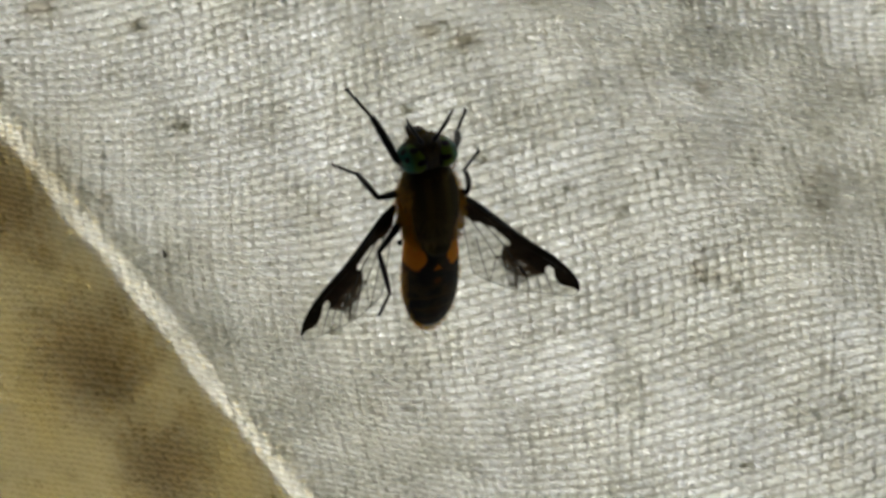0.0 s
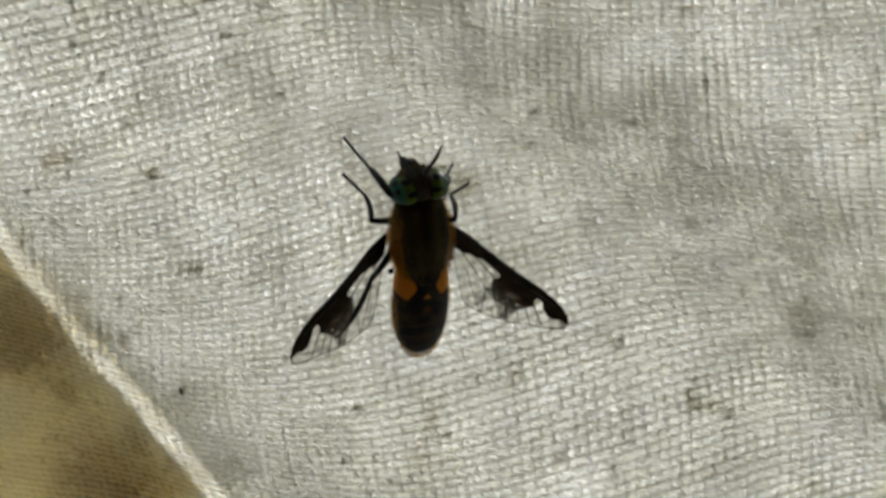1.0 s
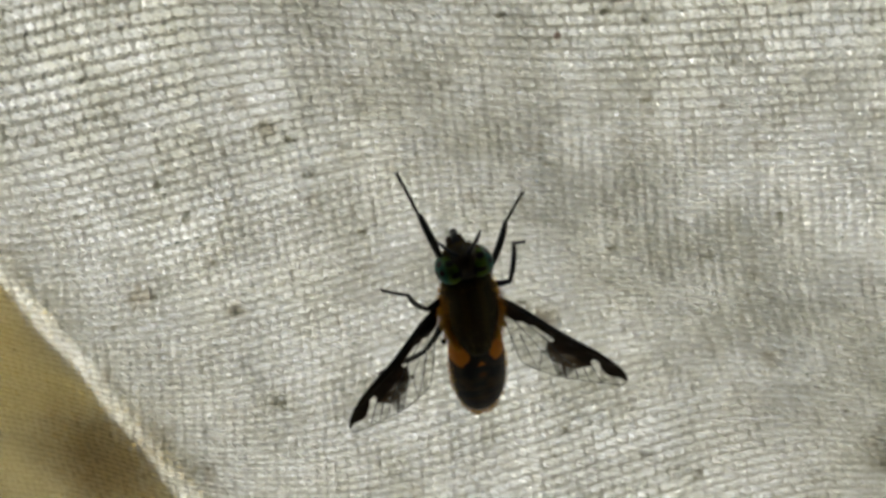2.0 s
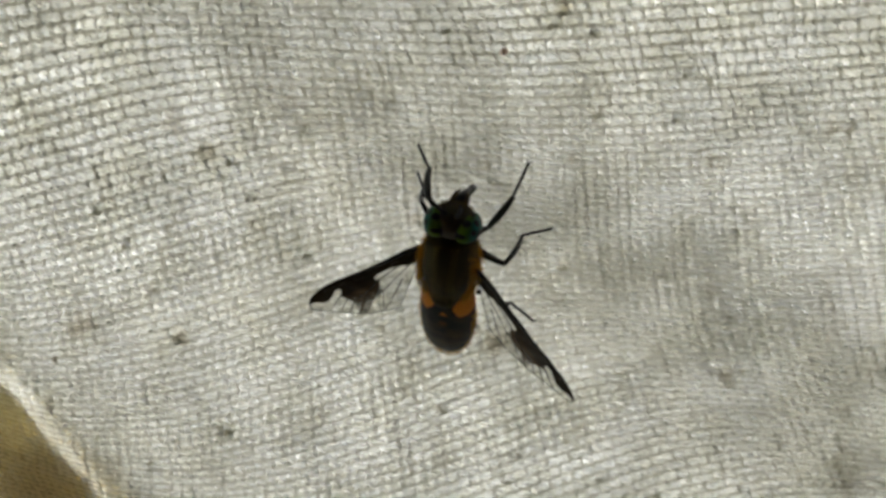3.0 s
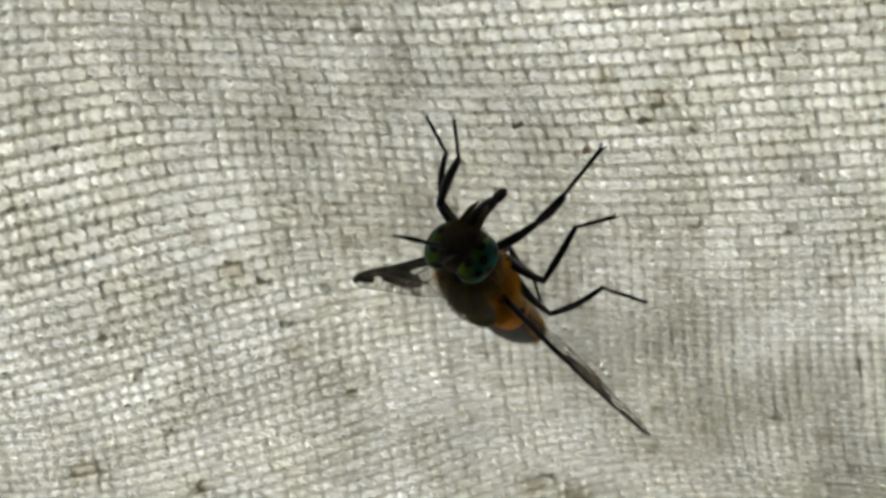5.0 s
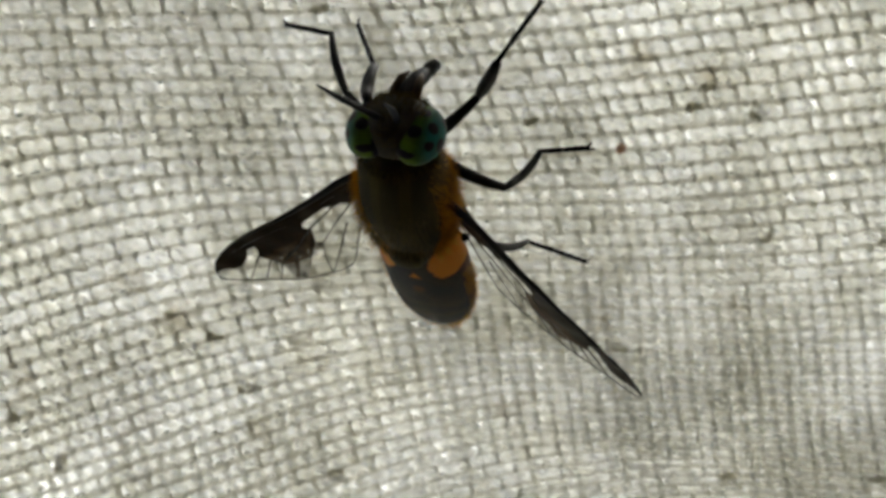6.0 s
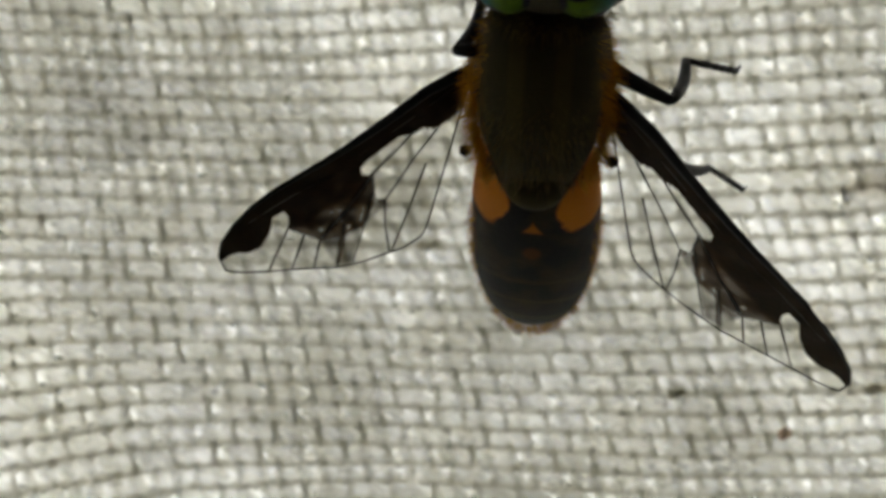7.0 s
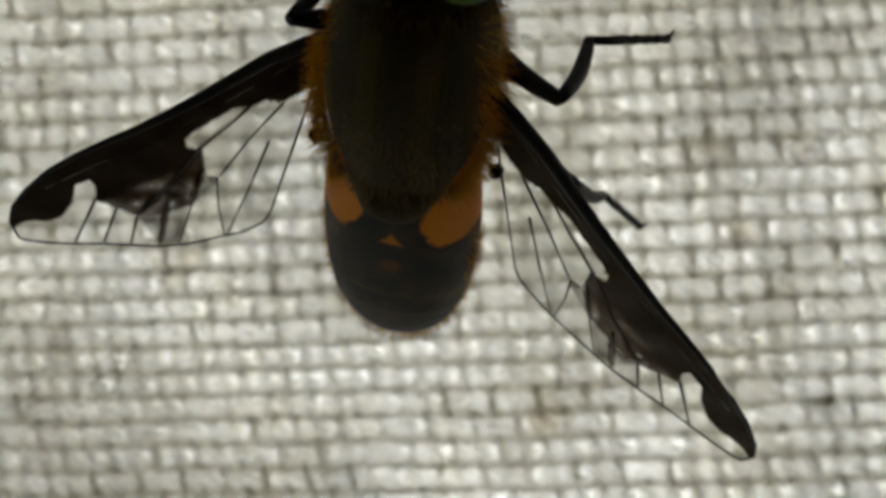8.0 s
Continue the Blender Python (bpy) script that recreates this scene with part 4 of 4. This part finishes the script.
    move_leg(legs['RF'], [
        (0, 2.20, 2.79, -2.18, 3.23, 2.59, -4.20, 4.58, 2.62, -6.16),
        (0.5, 2.08, 2.65, -2.34, 3.20, 2.78, -4.32, 4.30, 3.97, -6.06),
        (0.6, 2.08, 2.63, -2.33, 3.15, 2.61, -4.35, 4.30, 3.50, -6.22),
        (0.8, 2.10, 2.63, -2.32, 3.05, 2.29, -4.36, 4.22, 2.49, -6.42),
        (1, 2.11, 2.59, -2.30, 2.94, 1.97, -4.33, 4.03, 1.47, -6.38),
        (1.5, 1.91, 2.89, -2.53, 2.90, 3.56, -4.47, 3.91, 5.43, -5.52),
        (2, 1.81, 1.88, -2.35, 3.09, 3.31, -3.58, 3.98, 5.33, -2.69),
        (2.2, 1.80, 2.11, -2.49, 2.59, 3.04, -4.41, 2.83, 4.97, -3.05),
        (3.3, 1.03, 1.79, -2.77, 1.86, 3.86, -2.32, 2.49, 6.09, -2.86),
        (3.5, 0.85, 1.36, -2.50, 1.73, 3.45, -2.79, 2.99, 5.45, -2.90),
        (4, 0.84, 2.10, -2.96, 2.09, 3.66, -4.07, 3.43, 5.13, -5.36),
        (4.5, -0.30, 1.29, -2.18, 0.78, 3.29, -2.37, 1.90, 5.36, -2.68),
        (4.7, 1.60, 2.85, -2.77, 2.76, 4.55, -3.76, 3.95, 6.06, -5.15),
        (5.8, 1.81, 4.13, -1.74, 2.45, 6.02, -0.63, 2.40, 6.46, -2.97),
        (6, 1.84, 3.98, -1.95, 2.67, 5.94, -1.12, 3.40, 6.49, -3.32),
        (6.5, 1.41, 4.18, -0.03, 2.19, 6.18, 0.74, 2.49, 6.02, -1.61),
        (6.7, 1.43, 4.07, 0.08, 2.23, 6.06, 0.88, 2.53, 5.90, -1.47),
        (6.9, 1.46, 3.96, 0.18, 2.27, 5.92, 1.02, 2.58, 5.78, -1.33),
        (7, 1.48, 3.89, 0.23, 2.29, 5.84, 1.08, 2.61, 5.71, -1.27),
        (7.2, 1.48, 3.87, 0.24, 2.30, 5.81, 1.11, 2.62, 5.72, -1.24),
        (7.5, 1.48, 3.84, 0.27, 2.32, 5.76, 1.15, 2.63, 5.71, -1.20),
        (7.8, 1.44, 3.90, 0.25, 2.27, 5.82, 1.15, 2.58, 5.82, -1.20),
        (8, 1.41, 3.93, 0.25, 2.24, 5.84, 1.15, 2.54, 5.89, -1.20),
    ])
    move_leg(legs['RM'], [
        (0, 1.57, 1.95, 0.74, 2.39, 1.90, -1.46, 3.73, 2.02, -2.70),
        (0.5, 1.48, 1.76, 0.79, 2.69, 0.98, -1.06, 3.62, -0.33, -1.96),
        (0.6, 1.48, 1.86, 0.79, 2.61, 1.25, -1.18, 3.67, 0.12, -2.16),
        (0.8, 1.48, 2.07, 0.76, 2.37, 1.81, -1.40, 3.68, 1.13, -2.49),
        (1, 1.47, 2.24, 0.73, 2.10, 2.34, -1.53, 3.53, 2.14, -2.67),
        (1.5, 1.72, 1.96, 0.67, 2.58, 0.93, -1.26, 3.58, 0.35, -2.68),
        (2, 2.06, 2.51, 0.28, 2.93, 3.17, -1.80, 3.82, 2.19, -3.07),
        (2.2, 1.97, 2.51, 0.35, 2.67, 3.15, -1.79, 3.98, 3.48, -3.03),
        (3.3, 2.84, 1.72, -0.59, 3.02, 1.48, -2.92, 4.30, 1.07, -4.17),
        (3.5, 2.44, 2.13, 0.04, 2.61, 2.62, -2.24, 3.81, 2.42, -3.62),
        (4, 2.86, 1.19, -1.97, 3.57, 2.88, -3.43, 5.07, 3.55, -4.25),
        (4.5, 2.94, 2.10, -1.16, 3.70, 3.07, -3.16, 5.24, 3.72, -3.92),
        (4.7, 2.78, 2.40, -0.76, 3.31, 3.79, -2.57, 4.74, 4.68, -3.31),
        (5.8, 2.87, 2.28, -0.96, 3.05, 2.86, -3.22, 4.67, 3.69, -3.42),
        (6, 2.86, 1.73, -0.65, 3.32, 1.16, -2.88, 4.93, 1.97, -2.52),
        (6.5, 2.60, 1.94, -0.13, 2.74, 1.61, -2.45, 4.18, 2.71, -2.14),
        (6.7, 2.60, 1.71, -0.11, 2.79, 1.32, -2.41, 4.54, 1.88, -2.50),
        (6.9, 2.61, 1.44, -0.15, 2.92, 1.04, -2.44, 4.44, 0.53, -3.34),
        (7, 2.62, 1.29, -0.22, 2.99, 0.89, -2.50, 4.26, 0.08, -3.55),
        (7.2, 2.59, 1.34, -0.14, 3.08, 0.97, -2.41, 4.39, 0.17, -3.42),
        (7.5, 2.52, 1.44, -0.02, 3.20, 1.11, -2.24, 4.56, 0.32, -3.19),
        (7.8, 2.44, 1.65, 0.11, 2.89, 1.24, -2.16, 4.28, 0.66, -3.21),
        (8, 2.37, 1.79, 0.18, 2.68, 1.32, -2.10, 4.08, 0.89, -3.21),
    ])
    move_leg(legs['RH'], [
        (0, 1.55, -1.55, -2.68, 1.05, -4.05, -4.37, 0.80, -5.95, -5.32),
        (0.5, 1.55, -1.55, -2.68, 1.05, -4.05, -4.37, 0.80, -5.95, -5.32),
        (0.6, 1.55, -1.55, -2.68, 1.05, -4.05, -4.37, 0.80, -5.95, -5.32),
        (0.8, 1.55, -1.55, -2.68, 1.05, -4.05, -4.37, 0.80, -5.95, -5.32),
        (1, 1.55, -1.55, -2.68, 1.05, -4.05, -4.37, 0.80, -5.95, -5.32),
        (1.5, 1.55, -1.55, -2.68, 1.05, -4.05, -4.37, 0.80, -5.95, -5.32),
        (2, 1.55, -1.55, -2.68, 1.05, -4.05, -4.37, 0.80, -5.95, -5.32),
        (2.2, 1.55, -1.55, -2.68, 1.05, -4.05, -4.37, 0.80, -5.95, -5.32),
        (3.3, 2.47, -1.65, -1.03, 3.41, -3.57, -3.22, 5.15, -4.75, -3.63),
        (3.5, 2.65, -1.52, -1.48, 3.19, -1.97, -4.46, 4.89, -2.66, -5.57),
        (4, 2.61, -1.52, -1.80, 3.26, -1.48, -4.79, 5.00, -1.90, -5.96),
        (4.5, 2.13, -1.89, -1.22, 2.96, -3.51, -3.68, 4.88, -4.29, -4.24),
        (4.7, 2.11, -1.89, -1.14, 3.09, -3.50, -3.55, 4.62, -4.88, -4.12),
        (5.8, 2.29, -1.79, -1.47, 3.04, -2.82, -4.25, 5.06, -3.18, -4.87),
        (6, 1.98, -1.96, -1.56, 2.55, -4.06, -3.71, 4.64, -4.54, -3.67),
        (6.5, 2.59, -1.58, -1.31, 3.58, -3.00, -3.83, 5.41, -4.06, -4.18),
        (6.7, 2.72, -1.46, -1.48, 3.81, -2.99, -3.90, 5.39, -4.25, -4.59),
        (6.9, 2.79, -1.36, -1.70, 3.98, -3.00, -4.00, 5.26, -4.39, -5.01),
        (7, 2.82, -1.31, -1.81, 4.05, -2.99, -4.05, 5.17, -4.42, -5.20),
        (7.2, 3.03, -1.13, -1.33, 4.18, -2.83, -3.60, 5.32, -4.22, -4.76),
        (7.5, 3.17, -0.73, -0.58, 4.20, -2.45, -2.89, 5.39, -3.78, -4.08),
        (7.8, 3.03, -1.11, -1.15, 3.92, -3.07, -3.32, 5.03, -4.56, -4.39),
        (8, 2.87, -1.30, -1.50, 3.69, -3.40, -3.57, 4.72, -5.01, -4.54),
    ])


motions()
